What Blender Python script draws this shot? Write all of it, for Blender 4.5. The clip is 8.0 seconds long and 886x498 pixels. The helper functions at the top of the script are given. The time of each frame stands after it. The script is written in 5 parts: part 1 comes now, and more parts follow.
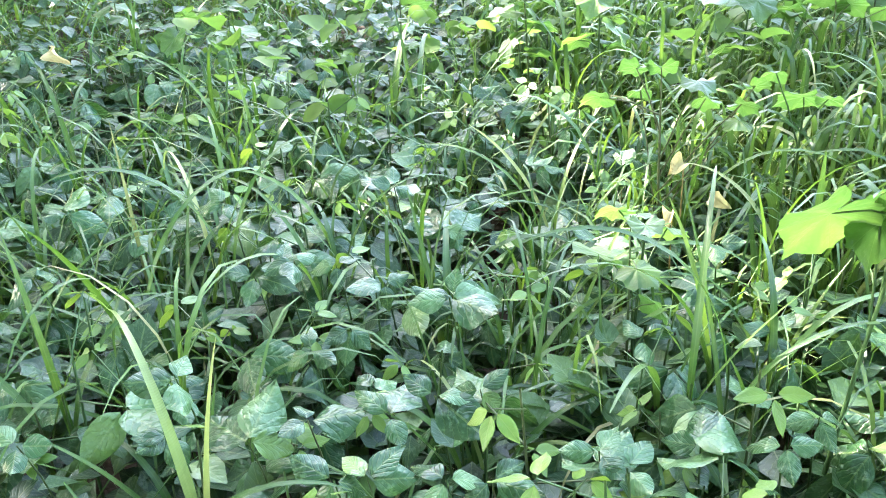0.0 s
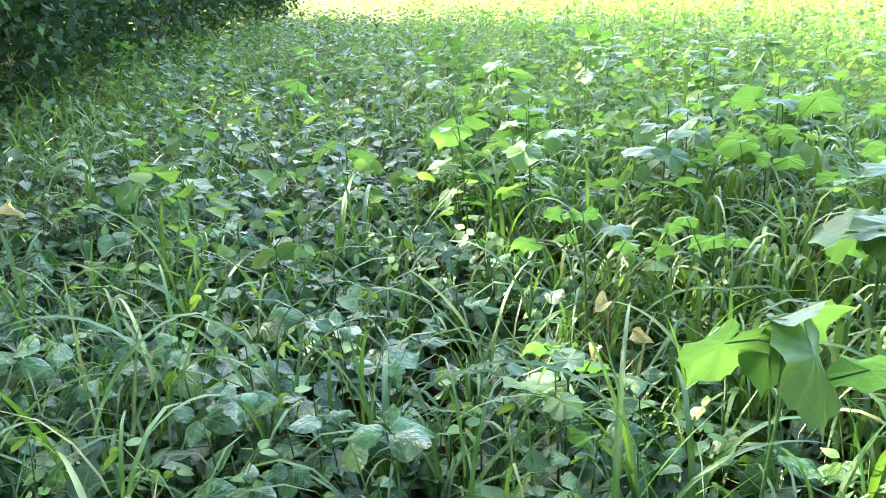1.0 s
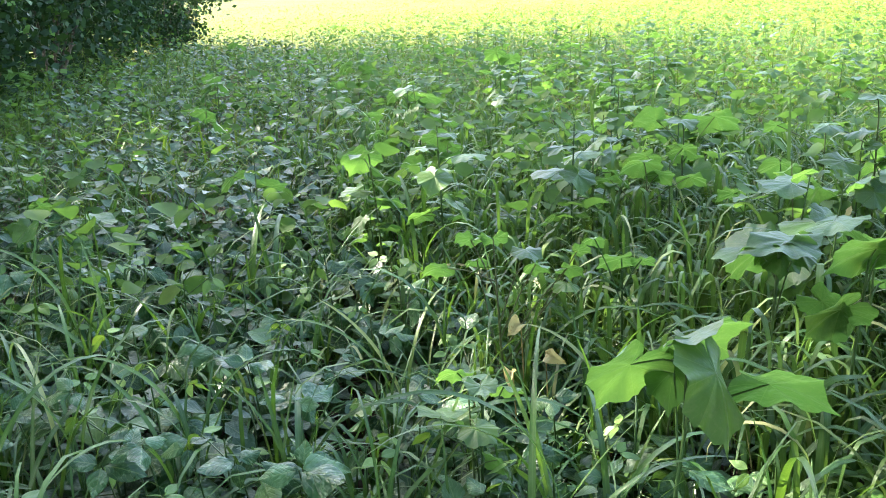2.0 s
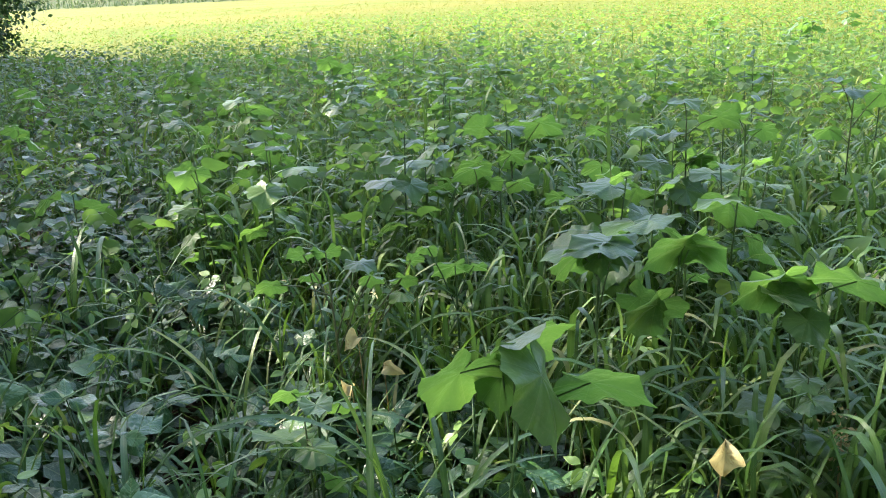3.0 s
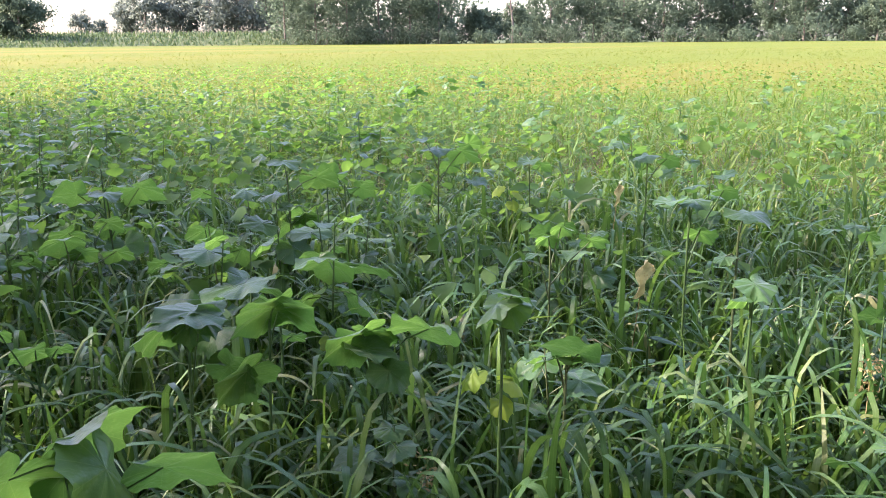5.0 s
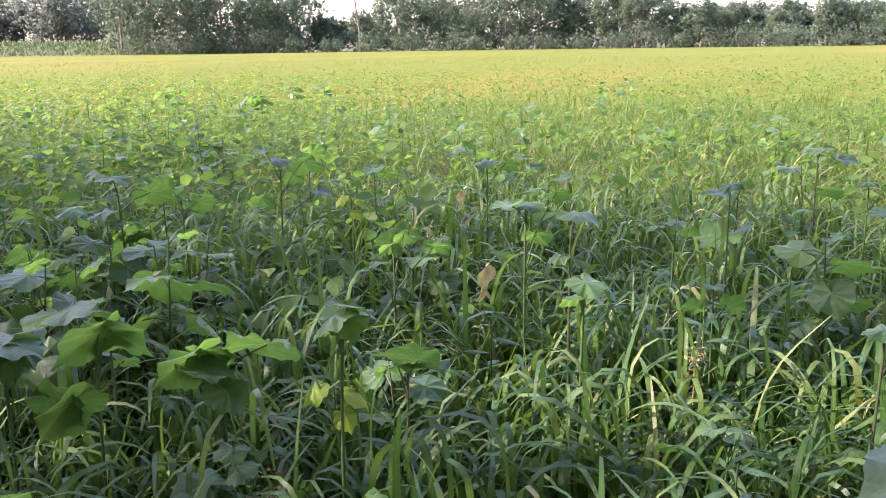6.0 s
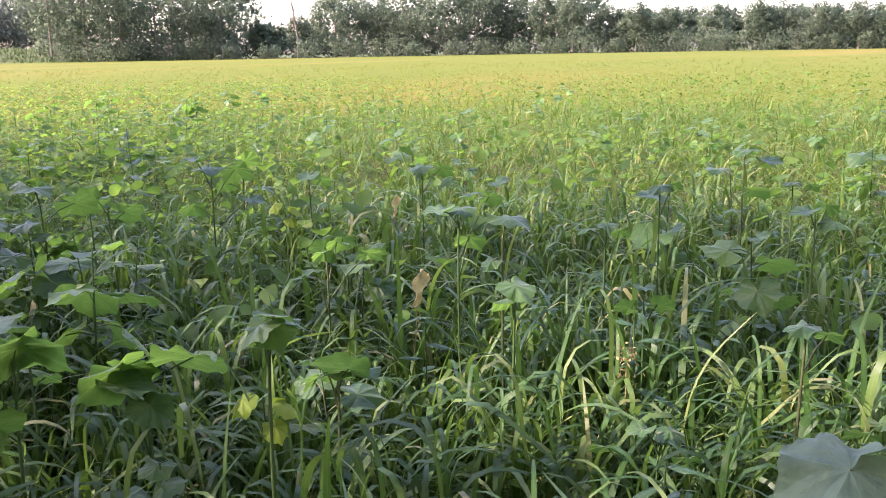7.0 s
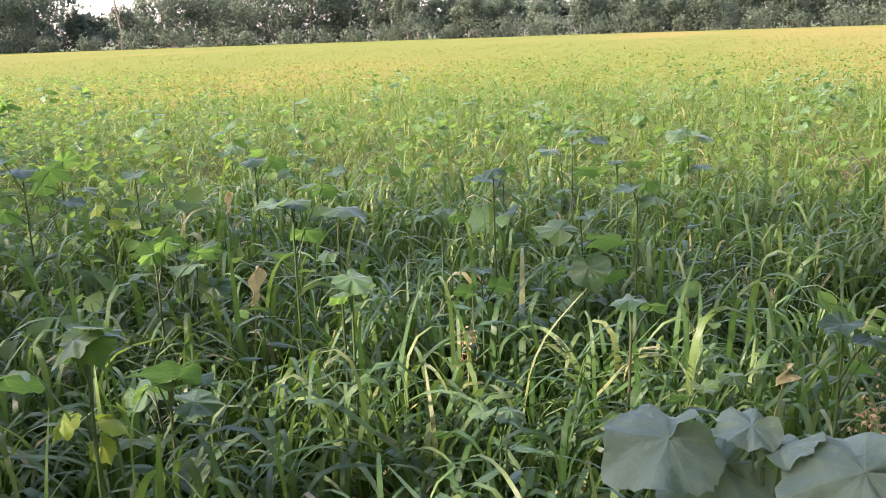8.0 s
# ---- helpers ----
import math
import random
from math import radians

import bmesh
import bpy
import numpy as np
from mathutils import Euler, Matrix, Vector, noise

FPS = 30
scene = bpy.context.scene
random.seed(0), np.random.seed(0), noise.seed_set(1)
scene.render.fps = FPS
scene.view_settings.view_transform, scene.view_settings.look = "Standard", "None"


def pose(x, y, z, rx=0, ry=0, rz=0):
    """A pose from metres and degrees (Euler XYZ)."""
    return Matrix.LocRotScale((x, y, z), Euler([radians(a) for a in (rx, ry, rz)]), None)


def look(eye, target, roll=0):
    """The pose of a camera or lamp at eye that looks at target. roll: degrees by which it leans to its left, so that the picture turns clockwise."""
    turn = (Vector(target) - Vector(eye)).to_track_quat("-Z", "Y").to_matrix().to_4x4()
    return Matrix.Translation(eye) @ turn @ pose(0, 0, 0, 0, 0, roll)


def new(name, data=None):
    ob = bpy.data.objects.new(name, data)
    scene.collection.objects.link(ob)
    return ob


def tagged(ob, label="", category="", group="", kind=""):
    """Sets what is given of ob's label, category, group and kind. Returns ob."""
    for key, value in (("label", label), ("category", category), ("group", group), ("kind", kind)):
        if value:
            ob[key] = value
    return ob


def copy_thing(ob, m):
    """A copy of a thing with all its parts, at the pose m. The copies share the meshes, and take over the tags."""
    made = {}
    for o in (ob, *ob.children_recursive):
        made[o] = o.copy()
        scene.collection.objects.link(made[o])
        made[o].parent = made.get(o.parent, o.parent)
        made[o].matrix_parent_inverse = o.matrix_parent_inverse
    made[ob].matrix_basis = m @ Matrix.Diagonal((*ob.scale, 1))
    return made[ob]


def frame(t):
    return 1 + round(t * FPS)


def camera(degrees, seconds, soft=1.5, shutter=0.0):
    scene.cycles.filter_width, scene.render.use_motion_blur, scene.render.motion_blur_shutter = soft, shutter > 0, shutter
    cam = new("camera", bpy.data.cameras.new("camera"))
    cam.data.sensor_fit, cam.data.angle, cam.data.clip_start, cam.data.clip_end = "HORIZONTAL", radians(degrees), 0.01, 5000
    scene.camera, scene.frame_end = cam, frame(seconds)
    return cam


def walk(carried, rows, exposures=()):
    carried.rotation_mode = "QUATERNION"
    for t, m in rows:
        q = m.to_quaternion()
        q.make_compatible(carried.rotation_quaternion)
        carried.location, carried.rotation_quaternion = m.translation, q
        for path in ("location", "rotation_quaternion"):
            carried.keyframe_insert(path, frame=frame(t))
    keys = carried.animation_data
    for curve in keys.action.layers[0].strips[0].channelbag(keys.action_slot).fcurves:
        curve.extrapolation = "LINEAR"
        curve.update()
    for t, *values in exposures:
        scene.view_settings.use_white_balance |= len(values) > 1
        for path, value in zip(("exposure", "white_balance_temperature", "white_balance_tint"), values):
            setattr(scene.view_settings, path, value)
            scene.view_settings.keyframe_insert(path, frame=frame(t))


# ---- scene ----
cam = camera(54.6, 8.0, soft=0.9)
METRES, EYE, TILT, LEAN, TURN = 0.5, 1.5, -27.7, 2.5, 0.0
ROWS = [
    (0.0, 0.0, 0.0, 0.0, -0.0, 0.0, 0.0),
    (0.3, 0.0473, -0.1358, -0.0263, -1.09, 4.15, 0.38),
    (0.5, 0.0789, -0.2263, -0.0439, -1.68, 6.6, 0.54),
    (1.0, 0.0829, -0.2616, -0.0362, -2.89, 9.51, 1.28),
    (1.2, 0.0944, -0.2584, -0.0300, -3.17, 10.11, 1.59),
    (2.3, 0.1578, -0.2405, 0.0038, -10.44, 10.77, 5.56),
    (2.5, 0.1693, -0.2373, 0.01, -12.37, 10.63, 6.48),
    (3.0, 0.2322, -0.2331, 0.0143, -17.22, 10.23, 8.94),
    (3.5, 0.3293, -0.2411, 0.0181, -23.8, 9.73, 11.6),
    (4.0, 0.411, -0.2638, 0.0138, -30.83, 8.64, 14.15),
    (4.5, 0.4569, -0.2823, 0.0088, -36.03, 8.39, 15.88),
    (5.0, 0.5023, -0.3092, -0.0009, -40.11, 8.81, 17.24),
    (5.2, 0.5174, -0.3197, -0.0052, -42.60, 8.48, 17.99),
    (6.3, 0.6008, -0.3772, -0.0289, -51.14, 5.74, 21.81),
    (6.5, 0.6159, -0.3877, -0.0332, -51.82, 5.68, 22.11),
    (7.0, 0.6316, -0.3933, -0.042, -53.69, 5.08, 22.53),
    (7.5, 0.673, -0.41, -0.0541, -56.27, 4.0, 23.34),
    (8.0, 0.7128, -0.4203, -0.0525, -64.65, -0.25, 26.28),
]
EXPOSURES = [(0.0, 4.80, 6500, 14), (0.5, 4.54, 6400, 12), (1.0, 4.24, 6450, 6), (2.5, 3.26, 6400, 10), (3.5, 2.90, 6450, 13), (4.5, 2.82, 6250, 16), (5.0, 2.85, 6170, 28), (6.5, 2.68, 6480, 36), (8.0, 2.67, 6550, 38)]
walk(cam, [(t, pose(0, 0, EYE, TILT, LEAN, TURN) @ pose(METRES * x, METRES * y, METRES * z, 90 + pitch, roll, yaw)) for t, x, y, z, yaw, pitch, roll in ROWS], EXPOSURES)

# ---- world and sun ----
SUN_AZ, SUN_EL = radians(50), radians(33)      # azimuth from +y towards -x
to_sun = Vector((-math.sin(SUN_AZ) * math.cos(SUN_EL), math.cos(SUN_AZ) * math.cos(SUN_EL), math.sin(SUN_EL)))
world = bpy.data.worlds.new("sky")
scene.world = world
world.use_nodes = True
wn = world.node_tree
sky = wn.nodes.new("ShaderNodeTexSky")
sky.sky_type, sky.sun_disc = "NISHITA", False
sky.sun_elevation, sky.sun_rotation = SUN_EL, -SUN_AZ
sky.air_density, sky.dust_density, sky.ozone_density = 1.0, 3.0, 0.5
wn.links.new(sky.outputs[0], wn.nodes["Background"].inputs[0])
wn.nodes["Background"].inputs[1].default_value = 0.15
sun_data = bpy.data.lights.new("sun", "SUN")
sun_data.energy, sun_data.angle, sun_data.color = 2.5, radians(0.6), (1.0, 0.92, 0.78)
sun = new("sun", sun_data)
sun.matrix_world = look(to_sun * 50, (0, 0, 0))


# ---- materials ----
def nodes_of(name):
    m = bpy.data.materials.new(name)
    m.use_nodes = True
    nt = m.node_tree
    return m, nt, nt.nodes["Principled BSDF"], nt.nodes["Material Output"]


def ramp_node(nt, fac, stops):
    r = nt.nodes.new("ShaderNodeValToRGB")
    el = r.color_ramp.elements
    for k, (p, c) in enumerate(stops):
        e = el[k] if k < 2 else el.new(p)
        e.position, e.color = p, (*c, 1)
    nt.links.new(fac, r.inputs[0])
    return r.outputs[0]


def math_node(nt, op, a, b=None, c=None):
    n = nt.nodes.new("ShaderNodeMath")
    n.operation = op
    for k, v in enumerate((a, b, c)):
        if v is None:
            continue
        if isinstance(v, (int, float)):
            n.inputs[k].default_value = v
        else:
            nt.links.new(v, n.inputs[k])
    return n.outputs[0]


def mix_node(nt, mode, fac, a, b):
    n = nt.nodes.new("ShaderNodeMix")
    n.data_type, n.blend_type = "RGBA", mode
    for sock, v in ((n.inputs[0], fac), (n.inputs[6], a), (n.inputs[7], b)):
        if isinstance(v, (int, float)):
            sock.default_value = v
        elif isinstance(v, tuple):
            sock.default_value = (*v, 1)
        else:
            nt.links.new(v, sock)
    return n.outputs[2]


def noise_node(nt, vector, scale, detail=3.0):
    n = nt.nodes.new("ShaderNodeTexNoise")
    n.inputs["Scale"].default_value, n.inputs["Detail"].default_value = scale, detail
    if vector is not None:
        nt.links.new(vector, n.inputs["Vector"])
    return n.outputs[0]


def foliage(name, stops, glow, through_light=0.35, rough=0.45, spec=0.5, vein="", by="island", sheen=0.0, spots=0.0, bump=0.3, spot_colour=(0.30, 0.32, 0.14), glow_share=0.6, quilt=0.0):
    """A leaf surface: colours by piece, blotches, veins, gloss above and light shining through."""
    m, nt, bsdf, out = nodes_of(name)
    geo = nt.nodes.new("ShaderNodeNewGeometry")
    if by == "island":
        rnd = geo.outputs["Random Per Island"]
    else:
        rnd = nt.nodes.new("ShaderNodeObjectInfo").outputs["Random"]
    colour = ramp_node(nt, rnd, stops)
    blot = noise_node(nt, geo.outputs["Position"], 22.0)
    colour = mix_node(nt, "MULTIPLY", 0.55, colour, ramp_node(nt, blot, [(0.3, (0.55, 0.6, 0.6)), (0.7, (1.25, 1.2, 1.1))]))
    height = noise_node(nt, geo.outputs["Position"], 160.0, 2.0)
    if vein:
        uv = nt.nodes.new("ShaderNodeTexCoord").outputs["UV"]
        sep = nt.nodes.new("ShaderNodeSeparateXYZ")
        nt.links.new(uv, sep.inputs[0])
        u, v = sep.outputs[0], sep.outputs[1]
        if vein == "grass":
            a = math_node(nt, "ABSOLUTE", math_node(nt, "SUBTRACT", u, 0.5))
            mid = math_node(nt, "LESS_THAN", a, 0.07)
            line = math_node(nt, "PINGPONG", math_node(nt, "MULTIPLY", u, 9.0), 0.5)
            mask = math_node(nt, "MAXIMUM", math_node(nt, "MULTIPLY", mid, 0.5), math_node(nt, "MULTIPLY", line, 0.15))
            relief = line
        elif vein == "pinnate":
            a = math_node(nt, "ABSOLUTE", math_node(nt, "SUBTRACT", u, 0.5))
            w = math_node(nt, "ADD", math_node(nt, "SUBTRACT", math_node(nt, "MULTIPLY", v, 6.0), math_node(nt, "MULTIPLY", a, 5.0)), math_node(nt, "MULTIPLY", noise_node(nt, geo.outputs["Position"], 45.0, 2.0), 1.6))
            line = math_node(nt, "PINGPONG", w, 0.5)
            mid = math_node(nt, "LESS_THAN", a, 0.025)
            side = math_node(nt, "LESS_THAN", line, 0.05)
            mask = math_node(nt, "MAXIMUM", mid, math_node(nt, "MULTIPLY", side, 0.55))
            vor = nt.nodes.new("ShaderNodeTexVoronoi")
            vor.feature = "SMOOTH_F1"
            vor.inputs["Scale"].default_value = 75.0
            nt.links.new(geo.outputs["Position"], vor.inputs["Vector"])
            relief = math_node(nt, "SUBTRACT", math_node(nt, "MULTIPLY", math_node(nt, "MINIMUM", line, 0.22), 1.2), math_node(nt, "MULTIPLY", vor.outputs["Distance"], 1.5))
            if quilt:
                patch = ramp_node(nt, noise_node(nt, geo.outputs["Position"], 30.0, 3.0), [(0.40, (0, 0, 0)), (0.62, (1, 1, 1))])
                dots = ramp_node(nt, noise_node(nt, geo.outputs["Position"], 230.0, 2.0), [(0.42, (0.15, 0.15, 0.15)), (0.60, (1, 1, 1))])
                bulge = ramp_node(nt, vor.outputs["Distance"], [(0.10, (1, 1, 1)), (0.50, (0, 0, 0))])
                colour = mix_node(nt, "MIX", math_node(nt, "MULTIPLY", math_node(nt, "MULTIPLY", patch, dots), math_node(nt, "MULTIPLY", bulge, quilt)), colour, spot_colour)
        else:
            ang = math_node(nt, "ARCTAN2", math_node(nt, "SUBTRACT", u, 0.5), math_node(nt, "SUBTRACT", v, 0.35))
            line = math_node(nt, "PINGPONG", math_node(nt, "MULTIPLY", ang, 1.45), 0.5)
            rad = math_node(nt, "SQRT", math_node(nt, "ADD", math_node(nt, "POWER", math_node(nt, "SUBTRACT", u, 0.5), 2.0), math_node(nt, "POWER", math_node(nt, "SUBTRACT", v, 0.35), 2.0)))
            main = math_node(nt, "LESS_THAN", math_node(nt, "MULTIPLY", line, rad), 0.0045)
            fork = math_node(nt, "PINGPONG", math_node(nt, "SUBTRACT", math_node(nt, "MULTIPLY", rad, 9.0), math_node(nt, "MULTIPLY", line, 5.0)), 0.5)
            mask = math_node(nt, "MAXIMUM", main, math_node(nt, "MULTIPLY", math_node(nt, "LESS_THAN", fork, 0.05), 0.4))
            relief = math_node(nt, "MINIMUM", math_node(nt, "MULTIPLY", math_node(nt, "MULTIPLY", line, rad), 12.0), 1.0)
            relief = math_node(nt, "ADD", math_node(nt, "MULTIPLY", relief, 0.6), math_node(nt, "MULTIPLY", noise_node(nt, geo.outputs["Position"], 38.0, 2.0), 2.2))
        colour = mix_node(nt, "MIX", math_node(nt, "MULTIPLY", mask, 0.28), colour, (0.22, 0.30, 0.10))
        height = math_node(nt, "ADD", math_node(nt, "MULTIPLY", height, 0.3), relief)
    if spots:
        spot = math_node(nt, "ADD", math_node(nt, "MULTIPLY", noise_node(nt, geo.outputs["Position"], 140.0, 3.0), 0.6), math_node(nt, "MULTIPLY", noise_node(nt, geo.outputs["Position"], 26.0, 2.0), 0.45))
        colour = mix_node(nt, "MIX", math_node(nt, "MULTIPLY", ramp_node(nt, spot, [(0.58, (0, 0, 0)), (0.66, (1, 1, 1))]), spots), colour, spot_colour)
    nt.links.new(colour, bsdf.inputs["Base Color"])
    bsdf.inputs["Roughness"].default_value = rough
    bsdf.inputs["Specular IOR Level"].default_value = spec
    bsdf.inputs["Sheen Weight"].default_value = sheen
    bsdf.inputs["Sheen Tint"].default_value = (0.95, 1.0, 0.95, 1)
    bm = nt.nodes.new("ShaderNodeBump")
    bm.inputs["Strength"].default_value, bm.inputs["Distance"].default_value = bump, 0.003
    nt.links.new(height, bm.inputs["Height"])
    nt.links.new(bm.outputs[0], bsdf.inputs["Normal"])
    tr = nt.nodes.new("ShaderNodeBsdfTranslucent")
    nt.links.new(mix_node(nt, "MIX", glow_share, colour, glow), tr.inputs[0])
    mx = nt.nodes.new("ShaderNodeMixShader")
    mx.inputs[0].default_value = through_light
    nt.links.new(bsdf.outputs[0], mx.inputs[1])
    nt.links.new(tr.outputs[0], mx.inputs[2])
    nt.links.new(mx.outputs[0], out.inputs[0])
    return m


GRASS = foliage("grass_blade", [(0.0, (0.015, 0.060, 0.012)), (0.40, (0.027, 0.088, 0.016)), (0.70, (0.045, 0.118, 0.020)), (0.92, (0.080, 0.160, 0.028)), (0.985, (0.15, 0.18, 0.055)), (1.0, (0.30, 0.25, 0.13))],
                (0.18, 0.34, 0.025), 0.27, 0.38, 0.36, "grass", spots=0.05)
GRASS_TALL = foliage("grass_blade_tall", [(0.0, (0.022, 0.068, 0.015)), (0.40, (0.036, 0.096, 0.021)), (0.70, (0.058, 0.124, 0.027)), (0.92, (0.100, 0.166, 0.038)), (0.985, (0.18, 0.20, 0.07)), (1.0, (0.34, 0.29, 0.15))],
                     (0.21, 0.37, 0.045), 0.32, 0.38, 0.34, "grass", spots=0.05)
# Brighter, yellower copy of the grass: sunnier mid-field light put into the base.
GRASS_OUT_LIT = foliage("grass_blade_sunlit_tone", [(0.0, (0.040, 0.098, 0.019)), (0.40, (0.058, 0.126, 0.023)), (0.75, (0.092, 0.154, 0.026)), (0.95, (0.15, 0.18, 0.038)), (1.0, (0.26, 0.23, 0.10))],
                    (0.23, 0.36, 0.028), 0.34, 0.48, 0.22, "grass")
GRASS_PART = foliage("grass_blade_broad", [(0.0, (0.020, 0.072, 0.016)), (0.6, (0.038, 0.108, 0.020)), (0.88, (0.085, 0.165, 0.030)), (1.0, (0.32, 0.34, 0.12))],
                     (0.19, 0.36, 0.025), 0.30, 0.36, 0.45, "grass", by="object", spots=0.05)
BEAN = foliage("bean_leaf", [(0.0, (0.013, 0.050, 0.016)), (0.45, (0.024, 0.082, 0.026)), (0.75, (0.042, 0.118, 0.040)), (0.95, (0.080, 0.165, 0.060)), (1.0, (0.12, 0.21, 0.05))],
               (0.12, 0.26, 0.025), 0.18, 0.36, 0.42, "pinnate", by="object", sheen=0.0, spots=0.25, bump=0.8, spot_colour=(0.16, 0.27, 0.13), quilt=0.8)
BEAN_STUFF = foliage("bean_leaf_small", [(0.0, (0.014, 0.044, 0.016)), (0.5, (0.025, 0.070, 0.024)), (0.9, (0.050, 0.112, 0.034)), (1.0, (0.10, 0.18, 0.040))],
                     (0.12, 0.26, 0.025), 0.18, 0.42, 0.45, "pinnate", sheen=0.0, spots=0.3, bump=0.45, spot_colour=(0.15, 0.23, 0.12))
BEAN_TIP = foliage("young_leaf", [(0.0, (0.08, 0.18, 0.035)), (1.0, (0.14, 0.25, 0.045))], (0.28, 0.42, 0.035), 0.32, 0.42, 0.45, "pinnate", by="object", bump=0.3)
VELVET = foliage("velvet_leaf", [(0.0, (0.028, 0.080, 0.022)), (0.5, (0.038, 0.100, 0.025)), (0.85, (0.056, 0.128, 0.030)), (1.0, (0.11, 0.20, 0.04))],
                 (0.170, 0.335, 0.050), 0.41, 0.42, 0.42, "palmate", by="object", sheen=0.12, spots=0.12, bump=0.8, glow_share=0.9)
# Hairy leaf tops, painted paler still: sky sheen sits in the base colour.
VELVET_SKY_SHEEN = foliage("velvet_leaf_sky_sheen", [(0.0, (0.120, 0.188, 0.132)), (0.6, (0.145, 0.220, 0.155)), (1.0, (0.18, 0.26, 0.18))],
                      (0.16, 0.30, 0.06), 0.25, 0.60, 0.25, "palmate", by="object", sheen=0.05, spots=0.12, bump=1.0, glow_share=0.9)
VELVET_STUFF = foliage("velvet_leaf_small", [(0.0, (0.056, 0.125, 0.028)), (0.5, (0.073, 0.150, 0.034)), (0.85, (0.097, 0.174, 0.040)), (1.0, (0.14, 0.20, 0.05))],
                       (0.210, 0.37, 0.047), 0.50, 0.55, 0.18, "", sheen=0.0, bump=0.3, glow_share=0.6)
YELLOWED = foliage("yellowed_leaf", [(0.0, (0.50, 0.42, 0.20)), (1.0, (0.60, 0.51, 0.27))], (0.58, 0.48, 0.17), 0.35, 0.6, 0.3, "palmate", by="object", spots=0.6, bump=0.6, spot_colour=(0.30, 0.16, 0.05))
FADED = foliage("fading_leaf", [(0.0, (0.17, 0.27, 0.035)), (1.0, (0.24, 0.31, 0.04))], (0.42, 0.56, 0.03), 0.50, 0.55, 0.3, "palmate", by="object", spots=0.2, bump=0.5)
STALK = foliage("stalk", [(0.0, (0.045, 0.10, 0.03)), (0.6, (0.065, 0.12, 0.035)), (1.0, (0.10, 0.11, 0.05))], (0.2, 0.3, 0.05), 0.1, 0.5, 0.4, "", by="object", bump=0.4)
DRY = foliage("dry_husk", [(0.0, (0.28, 0.20, 0.10)), (1.0, (0.42, 0.33, 0.17))], (0.45, 0.35, 0.12), 0.3, 0.8, 0.2, "", bump=0.5)
TREE_LEAF = foliage("tree_leaf", [(0.0, (0.022, 0.055, 0.020)), (0.6, (0.040, 0.085, 0.026)), (1.0, (0.075, 0.13, 0.035))], (0.14, 0.22, 0.03), 0.3, 0.5, 0.45)
# Base darkened for the hedge's shade; lime end of the ramp paints sunlit sprays.
HEDGE_LEAF_SHADED = foliage("hedge_leaf_shaded", [(0.0, (0.014, 0.034, 0.016)), (0.8, (0.022, 0.052, 0.020)), (0.92, (0.035, 0.08, 0.024)), (1.0, (0.12, 0.23, 0.038))], (0.08, 0.15, 0.02), 0.2, 0.55, 0.15)
BANK = foliage("bank_growth", [(0.0, (0.048, 0.082, 0.036)), (0.7, (0.066, 0.104, 0.044)), (1.0, (0.12, 0.13, 0.06))], (0.12, 0.17, 0.05), 0.25, 0.7, 0.2)
# Far foliage: air haze is put into these paler, greyer leaf colours.
DISTANT_HAZE_LEAF = foliage("distant_tree_leaf_haze", [(0.0, (0.13, 0.155, 0.135)), (1.0, (0.18, 0.205, 0.17))], (0.22, 0.26, 0.20), 0.45, 0.9, 0.05, bump=0.0)
FAR_HAZE_LEAF = foliage("far_tree_leaf_haze", [(0.0, (0.074, 0.106, 0.076)), (0.6, (0.086, 0.122, 0.082)), (1.0, (0.102, 0.142, 0.088))], (0.18, 0.23, 0.145), 0.58, 0.9, 0.03, bump=0.0)


def bark_material():
    m, nt, bsdf, out = nodes_of("bark")
    geo = nt.nodes.new("ShaderNodeNewGeometry")
    n = noise_node(nt, geo.outputs["Position"], 9.0, 6.0)
    nt.links.new(ramp_node(nt, n, [(0.3, (0.05, 0.04, 0.03)), (0.7, (0.19, 0.16, 0.12))]), bsdf.inputs["Base Color"])
    bsdf.inputs["Roughness"].default_value = 0.9
    bm = nt.nodes.new("ShaderNodeBump")
    bm.inputs["Distance"].default_value = 0.03
    nt.links.new(n, bm.inputs["Height"])
    nt.links.new(bm.outputs[0], bsdf.inputs["Normal"])
    return m


BARK = bark_material()


def field_nodes(nt, geo):
    """Where the far crop dries out in long streaks: 0 green to 1 straw."""
    mp = nt.nodes.new("ShaderNodeMapping")
    mp.inputs["Rotation"].default_value = (0, 0, radians(-35))
    mp.inputs["Scale"].default_value = (0.012, 0.075, 1.0)
    nt.links.new(geo.outputs["Position"], mp.inputs["Vector"])
    return noise_node(nt, mp.outputs[0], 1.0, 4.0)


